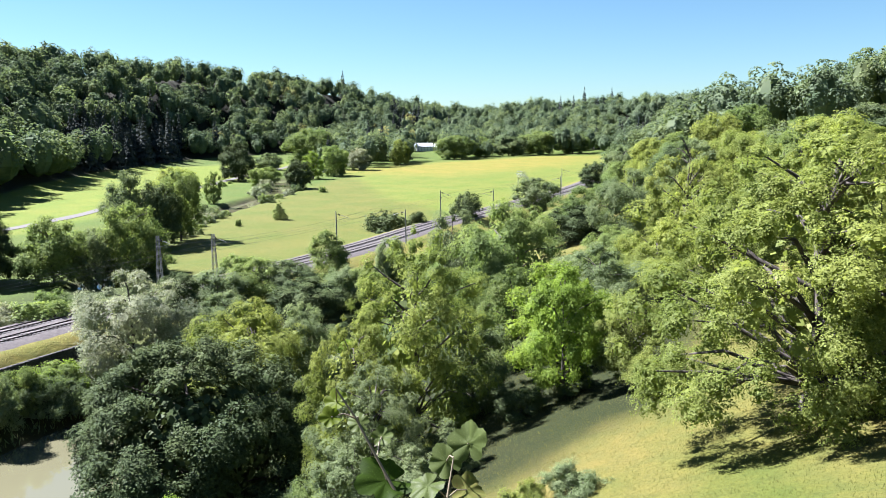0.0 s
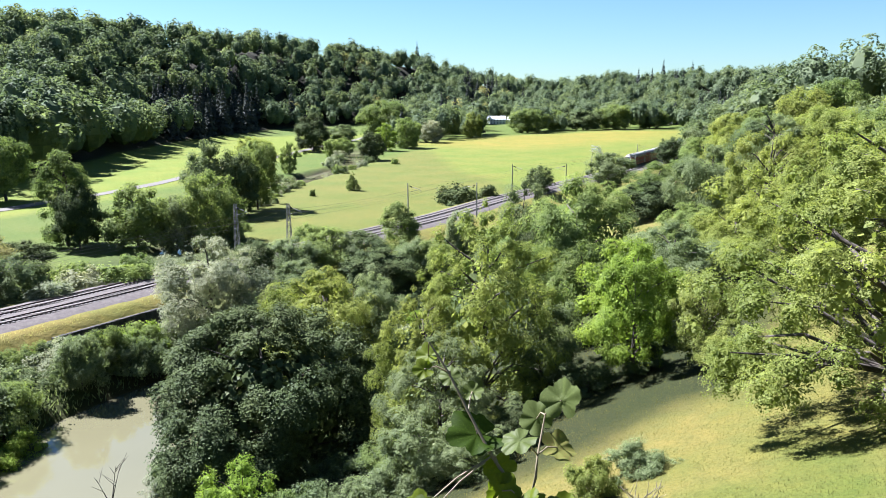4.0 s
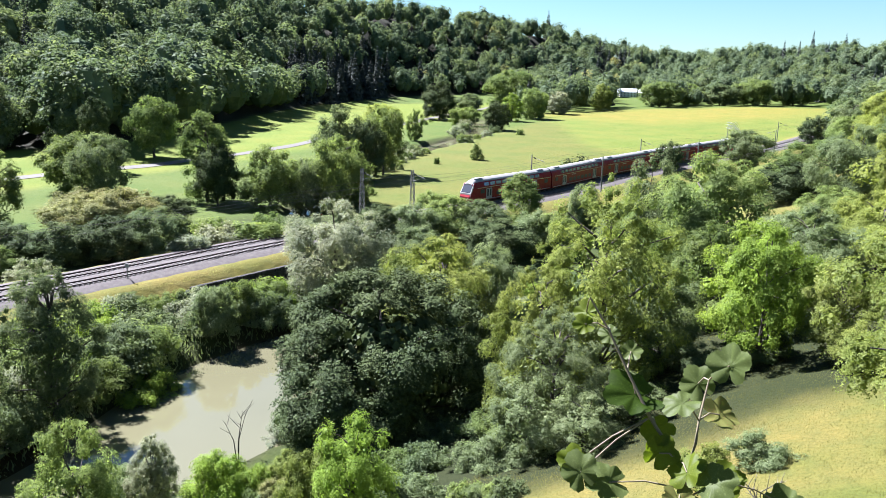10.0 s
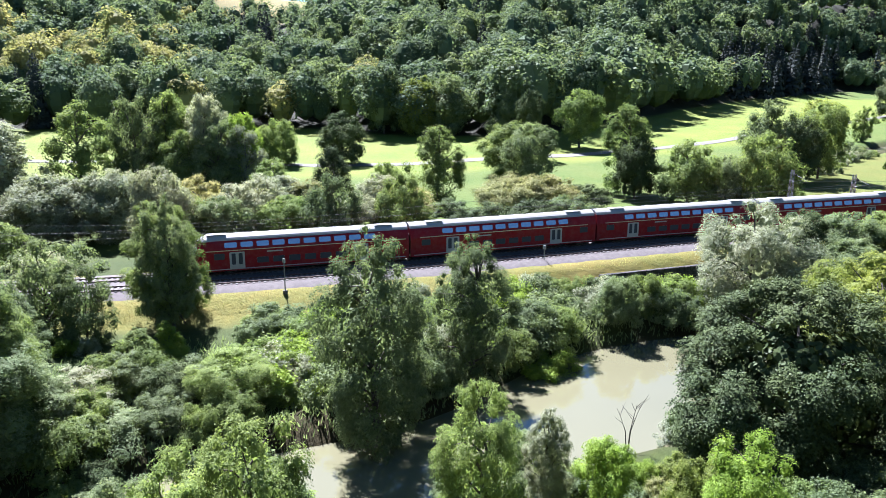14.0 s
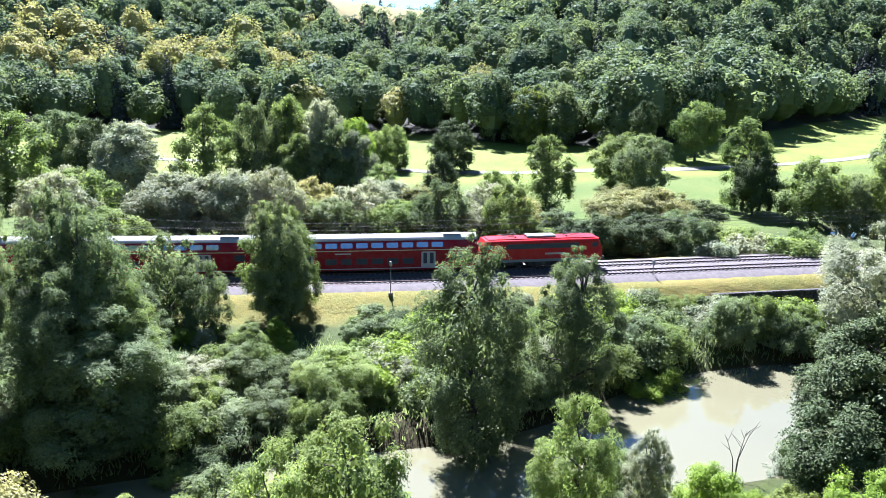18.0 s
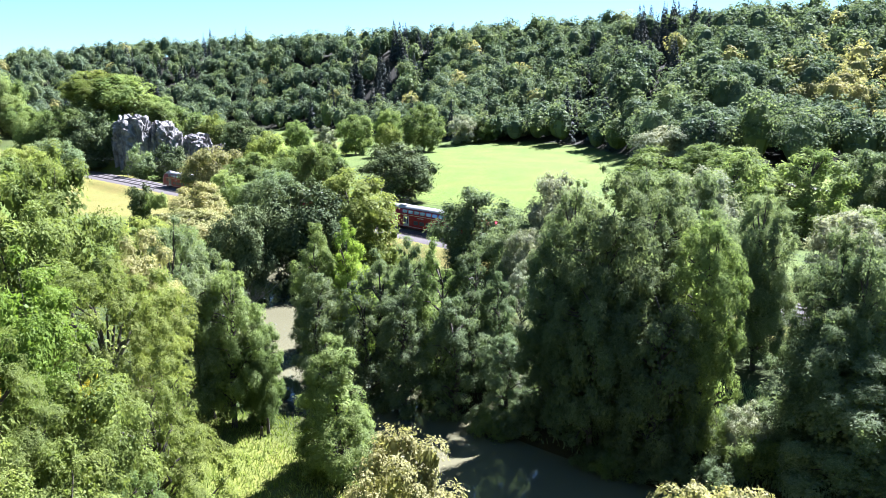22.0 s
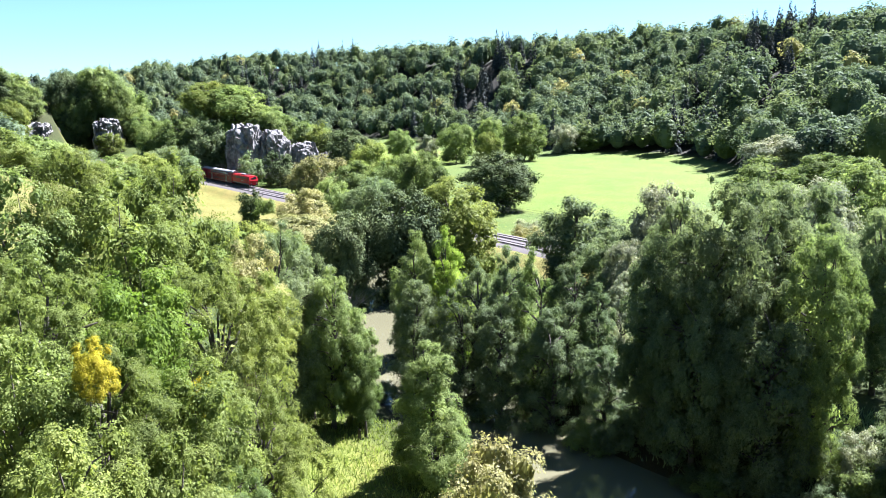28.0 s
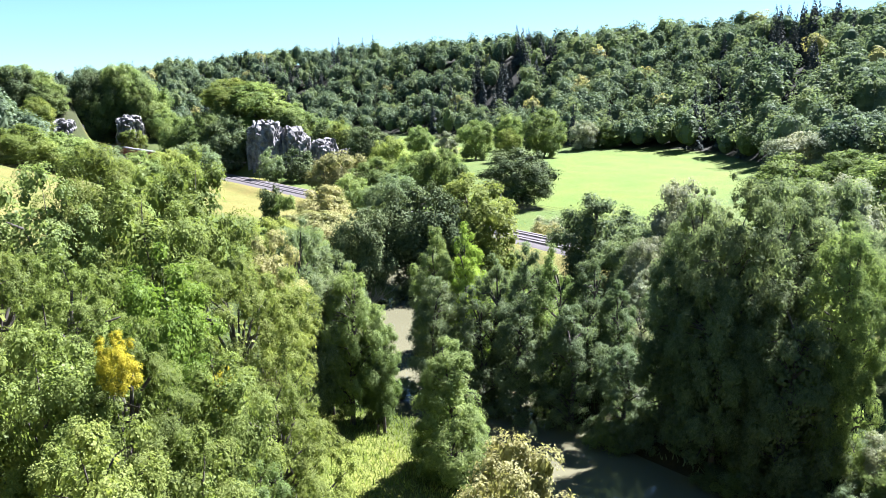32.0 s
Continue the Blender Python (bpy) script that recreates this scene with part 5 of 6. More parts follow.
tree("tall", -63.4, 11.2, 18.2, 3.7, "alder", label="broad alder with foliage down to the water", group="riverside alders")
tree("tall", -61.0, 13.0, 17.0, 4.0, "alder", label="broad alder with foliage down to the water", group="riverside alders")
tree("tall", -59.5, 10.3, 13.5, 4.1, "alder", label="broad alder with foliage down to the water", group="riverside alders")
tree("tall", -58.8, 13.7, 12.4, 4.1, "mid", label="broad alder with foliage down to the water", group="riverside alders")
tree("tall", -57.2, 11.9, 8.4, 5.8, "alder", label="broad alder with foliage down to the water", group="riverside alders")
tree("tall", -58.2, 16.1, 6.2, 2.7, "alder", label="broad alder with foliage down to the water", group="riverside alders")
tree("alder_small", -70.2, -35.6, 18.6, 2.5, "mid", label="slender leafy alder at the river bend", group="riverside alders")
tree("alder_small", -71.5, -32.7, 18.9, 2.8, "bright", label="slender leafy alder at the river bend", group="riverside alders")
tree("alder_small", -68.9, -28.7, 16.5, 2.6, "alder", label="slender leafy alder at the river bend", group="riverside alders")
tree("alder_small", -72.0, -26.3, 15.9, 2.8, "alder", label="slender leafy alder at the river bend", group="riverside alders")
tree("alder_small", -70.0, -22.7, 15.4, 2.8, "mid", label="slender leafy alder at the river bend", group="riverside alders")
tree("alder_small", -70.0, -19.4, 14.2, 2.7, "alder", label="slender leafy alder at the river bend", group="riverside alders")
tree("alder_small", -66.6, -33.7, 14.4, 3.1, "alder", label="slender leafy alder at the river bend", group="riverside alders")
tree("alder_small", -66.4, -29.6, 13.9, 3.1, "alder", label="slender leafy alder at the river bend", group="riverside alders")
tree("alder_small", -66.1, -25.0, 13.6, 3.1, "alder", label="slender leafy alder at the river bend", group="riverside alders")
tree("alder_small", -65.7, -19.9, 12.5, 3.1, "alder", label="slender leafy alder at the river bend", group="riverside alders")
tree("alder_small", -70.6, -17.0, 11.5, 2.4, "alder", label="slender leafy alder at the river bend", group="riverside alders")
tree("alder_small", -75.0, -15.5, 11.7, 2.3, "willow", label="slender leafy alder at the river bend", group="riverside alders")
tree("alder_small", -64.9, -14.9, 7.7, 2.5, "alder", label="slender leafy alder at the river bend", group="riverside alders")
tree("round", -80.6, 24.7, 10.1, 3.6, "alder")
tree("alder_small", -75.0, 33.7, 13.1, 3.5, "mid")
tree("alder_small", -69.9, 18.6, 8.2, 2.7, "alder")
tree("round", -75.7, 26.7, 7.9, 2.9, "alder")
tree("cone", -65.7, 30.1, 3.4, 1.9, "bright")
tree("cone", -64.9, 26.9, 2.6, 2.1, "mid")
tree("small", -61.1, 20.0, 2.1, 2.8, "willow")
tree("small", -61.5, 24.8, 1.0, 2.8, "alder")
tree("small", -55.6, 27.9, 2.7, 3.0, "alder")
tree("small", -53.2, 23.7, 1.2, 2.5, "alder")
tree("small", -60.2, 5.1, 5.3, 1.8, "willow")
tree("tall", -72.5, 33.9, 13.9, 3.1, "alder", group="riverside alders")
tree("shrub", -46.9, 2.4, 7.7, 4.9, "straw", label="rounded pale bush on the near bank", name="bush", category="bush")
tree("fine", -41.0, 9.1, 6.6, 3.0, "mid")
tree("fine", -41.4, 14.9, 7.6, 3.4, "alder")
tree("fine", -38.0, 17.9, 9.0, 3.2, "mid")
tree("fine", -34.4, 20.4, 6.7, 2.8, "alder")
tree("fine", -36.5, 10.5, 6.2, 2.4, "mid")
tree("shrub", -63.0, 25.5, 3.7, 3.9, "mid", name="shrub", category="shrub", group="bank shrubs")
tree("shrub", -54.6, 19.6, 2.2, 3.7, "alder", name="shrub", category="shrub", group="bank shrubs")
tree("shrub", -58.5, 42.0, 2.7, 4.4, "mid", name="shrub", category="shrub", group="bank shrubs")
tree("shrub", -65.7, 42.0, 1.7, 3.9, "alder", name="shrub", category="shrub", group="bank shrubs")
# more of the meadow trees
tree("mid_round", -299.9, -6.8, 12.7, 13.1, "willow")
tree("mid_round", -259.9, 7.0, 11.9, 10.4, "mid")
tree("mid_tall", -179.8, -7.8, 12.7, 8.5, "mid")
tree("mid_tall", -164.7, 10.0, 15.8, 9.0, "mid")
tree("mid_tall", -168.4, 23.2, 17.7, 8.0, "mid")
tree("mid_round", -225.9, 43.3, 14.0, 7.5, "alder")
tree("mid_round", -204.2, 49.1, 11.6, 6.9, "willow")
tree("mid_tall", -144.8, 39.1, 16.5, 6.0, "willow")
tree("mid_round", -132.5, 25.9, 11.0, 5.4, "willow")
tree("mid_round", -121.8, 39.3, 9.5, 5.2, "willow")
tree("mid_round", -117.7, 47.7, 10.7, 5.1, "willow")
tree("mid_tall", -148.8, 64.1, 18.8, 4.7, "mid")
tree("mid_tall", -143.5, 70.7, 20.1, 5.2, "mid")
tree("mid_tall", -138.6, 75.9, 20.1, 5.2, "willow")
tree("mid_tall", -135.4, 81.4, 16.6, 4.0, "bright")
tree("mid_round", -109.2, 70.5, 8.3, 4.3, "willow")
tree("mid_round", -92.0, 83.1, 6.7, 5.9, "straw")
tree("mid_round", -83.4, 86.3, 5.9, 4.4, "alder")
tree("mid_round", -80.2, 97.2, 8.2, 6.0, "straw")
tree("mid_round", -76.8, 102.4, 8.6, 5.6, "straw")
tree("mid_round", -76.3, 87.4, 6.2, 3.9, "dark")
tree("mid_round", -71.4, 91.4, 6.3, 4.7, "dark")
tree("mid_round", -66.7, 94.9, 7.2, 4.7, "alder")
tree("mid_round", -81.2, 80.0, 3.7, 3.4, "mid")
tree("mid_round", -94.3, 77.4, 4.3, 4.1, "mid")
tree("mid_round", -92.6, 69.8, 2.5, 3.5, "alder")
tree("mid_round", -102.0, 59.4, 4.1, 3.1, "willow")
tree("mid_round", -109.2, 95.4, 8.5, 3.2, "mid")
# wood over and before the crags
tree("mid_round", -306.3, -420.2, 17.3, 17.0, "mid")
tree("mid_round", -341.9, -399.6, 42.0, 12.0, "mid")
tree("mid_round", -356.0, -392.6, 30.5, 17.4, "alder")
tree("mid_round", -360.1, -375.2, 28.6, 13.2, "mid")
tree("mid_round", -134.2, -186.8, 4.8, 9.2, "oak")
tree("mid_round", -147.4, -189.4, 8.1, 9.6, "mid")
tree("mid_round", -161.3, -191.0, 10.7, 9.1, "alder")
tree("mid_round", -169.3, -184.0, 13.6, 8.2, "mid")
tree("mid_round", -183.2, -184.5, 15.0, 8.5, "oak")
tree("mid_round", -241.8, -224.6, 23.8, 12.0, "mid")
tree("mid_round", -261.3, -225.3, 6.9, 13.8, "oak")
tree("mid_round", -209.5, -200.5, 15.0, 9.5, "alder")
tree("mid_round", -250.2, -244.8, 22.6, 10.2, "mid")
tree("mid_round", -238.5, -213.3, 20.6, 9.3, "dark")
tree("mid_round", -270.5, -222.1, 10.6, 12.7, "mid")
tree("mid_round", -265.7, -204.0, 8.4, 11.0, "mid")
tree("mid_round", -276.6, -197.7, 15.2, 11.1, "alder")
tree("mid_round", -286.2, -192.7, 17.7, 10.0, "mid")
tree("mid_round", -278.8, -176.5, 18.7, 9.6, "dark")
# oak over the slope
tree("shrub", -51.9, 66.1, 1.3, 2.6, "mid", name="shrub", category="shrub", group="bank shrubs")
tree("shrub", -46.0, 65.5, 2.2, 2.7, "alder", name="shrub", category="shrub", group="bank shrubs")
tree("shrub", -48.2, 58.7, 1.4, 2.6, "mid", name="shrub", category="shrub", group="bank shrubs")
tree("shrub", -41.7, 72.9, 4.6, 2.8, "mid", name="shrub", category="shrub", group="bank shrubs")
tree("shrub", -41.7, 68.3, 5.1, 2.7, "alder", name="shrub", category="shrub", group="bank shrubs")
tree("shrub", 5.3, 30.6, 1.3, 1.6, "alder", name="shrub", category="shrub", group="slope shrubs")
tree("shrub", 3.2, 28.8, 1.7, 1.2, "oak", name="shrub", category="shrub", group="slope shrubs")
tree("mid_round", -101.6, 47.2, 12.9, 4.3, "willow")
tree("mid_tall", -105.0, 51.5, 9.3, 4.5, "mid")
tree("mid_round", -108.1, 56.6, 10.1, 4.7, "straw")
tree("mid_round", -99.8, 55.2, 8.0, 4.4, "alder")
tree("mid_tall", -102.5, 60.5, 8.7, 4.6, "willow")
tree("mid_round", -105.0, 66.0, 9.6, 4.7, "willow")
tree("mid_round", -96.6, 64.2, 7.5, 4.5, "mid")
tree("mid_tall", -98.7, 70.0, 8.4, 4.6, "straw")
tree("mid_round", -90.2, 68.1, 11.0, 4.3, "alder")
tree("mid_round", -92.1, 73.7, 7.1, 4.5, "willow")
tree("mid_tall", -93.6, 79.8, 7.9, 4.7, "willow")
tree("mid_round", -85.1, 77.3, 10.6, 4.4, "mid")
tree("mid_tall", -134.1, 67.2, 14.3, 4.9, "mid")
tree("mid_tall", -131.3, 72.6, 16.1, 4.9, "alder")
tree("mid_tall", -130.4, 78.1, 14.8, 4.4, "willow")
tree("mid_tall", -100.6, 69.0, 7.9, 3.6, "dark")
tree("mid_tall", -117.7, 75.8, 9.9, 4.6, "mid")
tree("shrub", -66.4, 41.0, 1.6, 3.0, "mid", name="shrub", category="shrub", group="bank shrubs")
tree("shrub", -63.5, 55.0, 1.4, 2.9, "mid", name="shrub", category="shrub", group="bank shrubs")
tree("shrub", -57.6, 55.6, 2.0, 2.7, "alder", name="shrub", category="shrub", group="bank shrubs")
tree("shrub", -53.8, 69.7, 2.6, 2.7, "alder", name="shrub", category="shrub", group="bank shrubs")
tree("shrub", -49.6, 70.2, 5.2, 2.9, "mid", name="shrub", category="shrub", group="bank shrubs")

# ---- shrubs on the banks ----
def shrubs():
    rng = np.random.default_rng(11)
    names = dict(name="shrub", category="shrub")

    thicket = {}
    form = [crown_shape(rng, "bush", 3.0, 2.6, 0.05, 40, 2600, 0.23, inside=0.62, spread=0.24, core=0.8, deep=0.25, per_twig=6)[0][0] for _ in range(3)]

    def along(line, n, lo, hi, side, kind, leaves, smin, smax, y0, y1, group, label, skip=None, joined=False):
        tan = unit(np.gradient(line, axis=0))
        pool = [i for i in range(len(line)) if y0 < line[i, 1] < y1]
        for _ in range(n):
            i = int(rng.choice(pool))
            o = rng.uniform(lo, hi) * side
            x, y = line[i, 0] + tan[i, 1] * o, line[i, 1] - tan[i, 0] * o
            if skip and skip(x, y):
                continue
            if 74 < y < 100 and abs(x - np.interp(y, [76, 97], [-52, -41])) < 8:
                continue
            s = rng.uniform(smin, smax)
            if joined:
                v, a, leaf = form[int(rng.integers(3))] * (s / 2.6), rng.uniform(0, 6.28), str(rng.choice(leaves))
                thicket.setdefault(leaf, []).append(np.column_stack([v[:, 0] * math.cos(a) - v[:, 1] * math.sin(a) + x, v[:, 0] * math.sin(a) + v[:, 1] * math.cos(a) + y, v[:, 2] + height_at(x, y) - 0.1]))
                continue
            tree(kind, x, y, s * rng.uniform(0.9, 1.3), s, str(rng.choice(leaves)), label, group=group, **names)

    bank = ["mid", "alder", "alder", "mid", "bright", "dark", "willow", "alder"]
    along(RIVER, 120, 7.5, 17, 1, "shrub", bank, 1.5, 3.4, -64, 100, "bank shrubs", "leafy shrub on the river bank", lambda x, y: 60 < y < 72 and x > -46)
    along(RIVER, 120, 10.0, 23, 1, "shrub", bank, 1.3, 3.2, 28, 92, "bank shrubs", "leafy shrub on the river bank", lambda x, y: 62 < y < 71 and x > -44, True)
    along(RIVER, 60, 4.6, 7.5, 1, "shrub", ["alder", "alder", "dark", "mid"], 1.3, 2.6, -72, 30, "bank shrubs", "leafy shrub overhanging the river", None)
    along(RIVER, 16, 5.5, 8, -1, "shrub", ["alder", "mid", "dark"], 1.2, 2.0, -70, -30, "bank shrubs", "leafy shrub overhanging the river", lambda x, y: -50 < y < -28 and x > -60)
    along(RIVER, 60, 7.0, 14, -1, "shrub", bank, 1.4, 2.8, 2, 100, "bank shrubs", "leafy shrub on the river bank")
    along(TRACK, 50, 8.5, 17, 1, "far_shrub", ["mid", "willow", "alder", "straw", "willow"], 1.5, 3.4, -110, 150, "lineside shrubs", "pale shrub beside the railway", None, True)
    along(TRACK, 50, 9.5, 17, -1, "shrub", bank, 1.2, 2.3, -110, 78, "lineside shrubs", "low shrub on the railway bank", None)
    along(BROOK, 30, 6.5, 10, 1, "far_shrub", ["mid", "willow", "alder"], 1.4, 3.0, 145, 430, "brook shrubs", "bush beside the meadow brook", None, True)
    along(BROOK, 20, 6.5, 10, -1, "far_shrub", ["mid", "willow", "alder"], 1.4, 3.6, 145, 430, "brook shrubs", "bush beside the meadow brook", None, True)
    along(ROAD, 10, 5, 9, -1, "far_shrub", ["straw", "mid"], 1.0, 2.0, 130, 450, "roadside shrubs", "low shrub on the road bank", None, True)
    along(FOOT, 26, 3, 26, -1, "shrub", ["mid", "oak", "alder"], 1.2, 2.6, 55, 150, "slope shrubs", "shrub at the foot of the slope", None, True)
    along(FOOT, 26, 8, 30, -1, "shrub", ["mid", "oak", "bright"], 1.0, 2.2, -70, -36, "slope shrubs", "shrub under the hillside trees", None, True)
    along(FOOT, 130, 2, 22, -1, "shrub", ["alder", "dark", "mid"], 0.5, 1.3, 36, 66, "slope shrubs", "undergrowth at the wood edge", lambda x, y: x > np.interp(y, [34, 38, 42, 46, 60], [2, 5, 8, 12, 18]), True)
    for leaf, group in thicket.items():
        v = np.vstack(group)
        tagged(new("thicket", mesh_from("thicket", v, np.arange(len(v)).reshape(-1, 4), LEAF[leaf])), "thicket of leafy bushes on banks and verges", "thicket", kind="stuff")


shrubs()


# ---- rocks ----
def outcrop(x, y, z, w, d, h, turn, seed):
    """A limestone cliff: a lump with upright clefts and ledges."""
    bm = bmesh.new()
    bmesh.ops.create_icosphere(bm, subdivisions=5, radius=1.0)
    for v in bm.verts:
        p = v.co.copy()
        q = Vector((math.copysign(abs(p.x) ** 0.65, p.x), math.copysign(abs(p.y) ** 0.65, p.y), math.copysign(abs(p.z) ** 0.45, p.z)))
        m = Vector((q.x * w / 2, q.y * d / 2, q.z * h / 2))
        fine = noise.fractal(m * 0.45 + Vector((seed, 0, 0)), 0.9, 2.1, 5)
        warp = m + Vector((fine, fine, 0.4 * fine)) * 0.8
        slab = noise.cell(Vector((warp.x / 3.4 + seed, warp.y / 3.4, warp.z / 8.0)))
        block = noise.cell(Vector((warp.x / 1.5, warp.y / 1.5 + seed, warp.z / 2.6)))
        crack = max(0.0, 0.2 - abs(noise.noise(Vector((warp.x * 0.22 + seed, warp.y * 0.22, warp.z * 0.03))))) / 0.2
        k = 0.95 - 0.2 * crack + 0.1 * slab + 0.06 * block + 0.05 * fine
        v.co = Vector((m.x * k, m.y * k, m.z * (0.92 + 0.1 * slab + 0.05 * block + 0.05 * fine)))
    ob = new("rock_outcrop", from_bm("rock_outcrop", bm, ROCK))
    ob.matrix_basis = pose(x, y, z, 0, 0, turn)
    return tagged(ob, "pale grey limestone crag with upright clefts", "rock", "limestone crags")


for _x, _y, _z, _w, _d, _h, _turn, _seed in ((-246, -197, 5, 20, 15, 30, 38, 1.0), (-252, -188, 6, 20, 13, 23, 44, 4.2), (-259, -179, 4, 15, 11, 18, 44, 9.1), (-266, -171, 2, 13, 9, 14, 50, 2.3),
                                             (-286, -405, 8, 20, 16, 20, 35, 3.3), (-308, -389, 9, 32, 18, 22, 40, 5.9), (-334, -366, 12, 36, 16, 19, 45, 6.6)):
    outcrop(_x, _y, _z, _w, _d, _h, _turn, _seed)


# ---- dark stone wall under the railway bank ----
def retaining_wall():
    rng = np.random.default_rng(3)
    wall = tagged(new("retaining_wall"), "dark rough stone retaining wall below the railway", "wall")
    s0 = s_of((-60, 83))
    stones = []
    for k in range(3):
        bm = bmesh.new()
        box(bm, -0.5, 0.5, -0.3, 0.3, -0.5, 0.5, 0.08)
        for v in bm.verts:
            v.co += Vector(rng.normal(size=3) * 0.02)
        stones.append(from_bm("stone", bm, STONE))
    # course by course, on a plain core
    bm = bmesh.new()
    n = 14
    for k in range(n):
        s = s0 - 1.9 * k
        p, r = on_track(s, -8.75)
        q, _ = on_track(s - 1.9, -8.75)
        m = (p + q) / 2
        bmesh.ops.create_cube(bm, size=1.0, matrix=pose(m[0], m[1], -3.5, 0, 0, math.degrees(math.atan2(q[1] - p[1], q[0] - p[0]))) @ Matrix.Diagonal((2.0, 0.8, 3.4, 1)))
    part("core", from_bm("wall_core", bm, STONE), wall)
    for row in range(6):
        s = s0 - rng.uniform(0, 0.4)
        while s > s0 - 26.4:
            l = rng.uniform(0.5, 0.95)
            p, r = on_track(s - l / 2, -9.2)
            ob = part("stone", stones[int(rng.integers(3))], wall)
            ob.matrix_basis = pose(p[0], p[1], -1.55 - 0.6 * row, rng.uniform(-3, 3), 0, math.degrees(math.atan2(r[0], -r[1])) + rng.uniform(-3, 3)) @ Matrix.Diagonal((l * 0.96, rng.uniform(0.7, 1.0), 0.57, 1))
            s -= l


retaining_wall()
_s0 = s_of((-60, 83))
for _ds, _o, _h, _r, _leaf in ((1.0, 10.2, 3.4, 2.0, "mid"), (-27.5, 10.2, 3.9, 2.4, "alder"), (-12, 13.0, 1.4, 1.5, "alder"), (-16, 13.5, 1.4, 1.6, "willow"), (-7, 13.2, 1.5, 1.6, "mid"), (-20, 13.2, 1.5, 1.6, "alder")):
    _p, _ = on_track(_s0 + _ds, -_o)
    tree("shrub", _p[0], _p[1], _h, _r, _leaf, "leafy shrub against the stone wall", name="shrub", category="shrub", group="bank shrubs")

# ---- line equipment ----
def mast(x, y, height, arm, lattice=False):
    """An overhead-line mast with its bracket; lattice ones have four legs and bracing."""
    root = new("lattice_mast" if lattice else "catenary_mast")
    root.matrix_basis = pose(x, y, height_at(x, y))
    h = height - height_at(x, y) - 0.3
    if lattice:
        w = 0.45
        legs = [(a * w, b * w) for a in (-1, 1) for b in (-1, 1)]
        for a, b in legs:
            v, f = tube([(a, b, 0), (a * 0.45, b * 0.45, h)], [0.06, 0.05], 4)
            part("leg", mesh_from("leg", v, f, STEEL), root)
        n = 7
        for k in range(n):
            z0, z1 = h * k / n, h * (k + 1) / n
            g0, g1 = 1 - 0.55 * k / n, 1 - 0.55 * (k + 1) / n
            ring = [(-w, -w), (w, -w), (w, w), (-w, w)]
            pieces = []
            for i in range(4):
                p, q = ring[i], ring[(i + 1) % 4]
                pieces.append(bar((p[0] * g0, p[1] * g0, z0), (q[0] * g1, q[1] * g1, z1), 0.03))
                pieces.append(bar((q[0] * g0, q[1] * g0, z0), (p[0] * g1, p[1] * g1, z1), 0.03))
            v, f = join(pieces)
            part("bracing", mesh_from("bracing", v, f, STEEL), root)
    else:
        v, f = tube([(0, 0, 0), (0, 0, h)], [0.16, 0.11], 8)
        part("post", mesh_from("post", v, f, STEEL), root)
    top = h * 0.93
    ax, ay = arm
    v, f = join([bar((0, 0, top), (ax, ay, top - 0.7), 0.04), bar((0, 0, top - 1.5), (ax, ay, top - 0.7), 0.04), bar((ax, ay, top - 0.7), (ax * 1.12, ay * 1.12, top - 1.0), 0.03)])
    part("bracket", mesh_from("bracket", v, f, STEEL), root)
    for k in (0.2, 0.3):
        bm = bmesh.new()
        bmesh.ops.create_cone(bm, cap_ends=True, segments=8, radius1=0.09, radius2=0.09, depth=0.35, matrix=Matrix.Translation((ax * k, ay * k, top - 0.7 * k)))
        part("insulator", from_bm("insulator", bm, DARKGREY), root)
    return tagged(root, "grey steel lattice mast beside the railway" if lattice else "slim grey overhead-line mast with bracket", "mast", "line masts")


for _s in (s_of((51, 309)) - 20, s_of((51, 309)) + 36, s_of((51, 309)) + 96, s_of((51, 309)) + 152):
    for _o in (-6.4, 6.4):
        _p, _r = on_track(_s + (8 if _o > 0 else 0), _o)
        mast(_p[0], _p[1], 7.3, tuple(-_r * math.copysign(3.0, _o)))
for _xy in ((-50.7, 136.7), (-41.3, 138.3)):
    mast(*_xy, 6.6, (2.6, -1.2), True)
mast(-224.5, -183.5, 6.6, (-2.4, 1.6))
_p, _r = on_track(s_of((-150, -66)), 6.4)
mast(_p[0], _p[1], 7.3, tuple(-_r * 3))


def marker_post(x, y, h):
    root = new("signal_post")
    root.matrix_basis = pose(x, y, height_at(x, y))
    v, f = tube([(0, 0, 0), (0, 0, h)], [0.07, 0.06], 8)
    part("post", mesh_from("marker_pole", v, f, STEEL), root)
    bm = bmesh.new()
    box(bm, -0.25, 0.25, -0.05, 0.05, h - 0.5, h, 0.02)
    part("plate", from_bm("marker_plate", bm, PALE), root)
    bm = bmesh.new()
    box(bm, -0.2, 0.2, -0.2, 0.2, -0.1, 0.35, 0.03)
    part("base", from_bm("marker_base", bm, SLEEPER), root)
    return tagged(root, "thin grey post with a small plate beside the track", "post", "line posts")


marker_post(-71, 46.6, 4.0)
marker_post(-58.6, 77.5, 2.2)


def wires():
    """Contact and carrier wires over both tracks."""
    for o in (-2.0, 2.0):
        line = tagged(new("overhead_wire"), "thin overhead wires above the railway track", "wire", "overhead wires")
        pts = []
        carrier = []
        for s in np.arange(30, TRACK_S[-1] - 30, 8.0):
            p, _ = on_track(s, o)
            pts.append((p[0], p[1], 5.6))
            u = (s % 56) / 56
            carrier.append((p[0], p[1], 6.0 + 0.9 * (2 * u - 1) ** 2))
        for name, path in (("contact_wire", pts), ("carrier_wire", carrier)):
            v, f = tube(path, [0.014] * len(path), 4)
            part(name, mesh_from(name, v, f, DARKGREY), line)


wires()


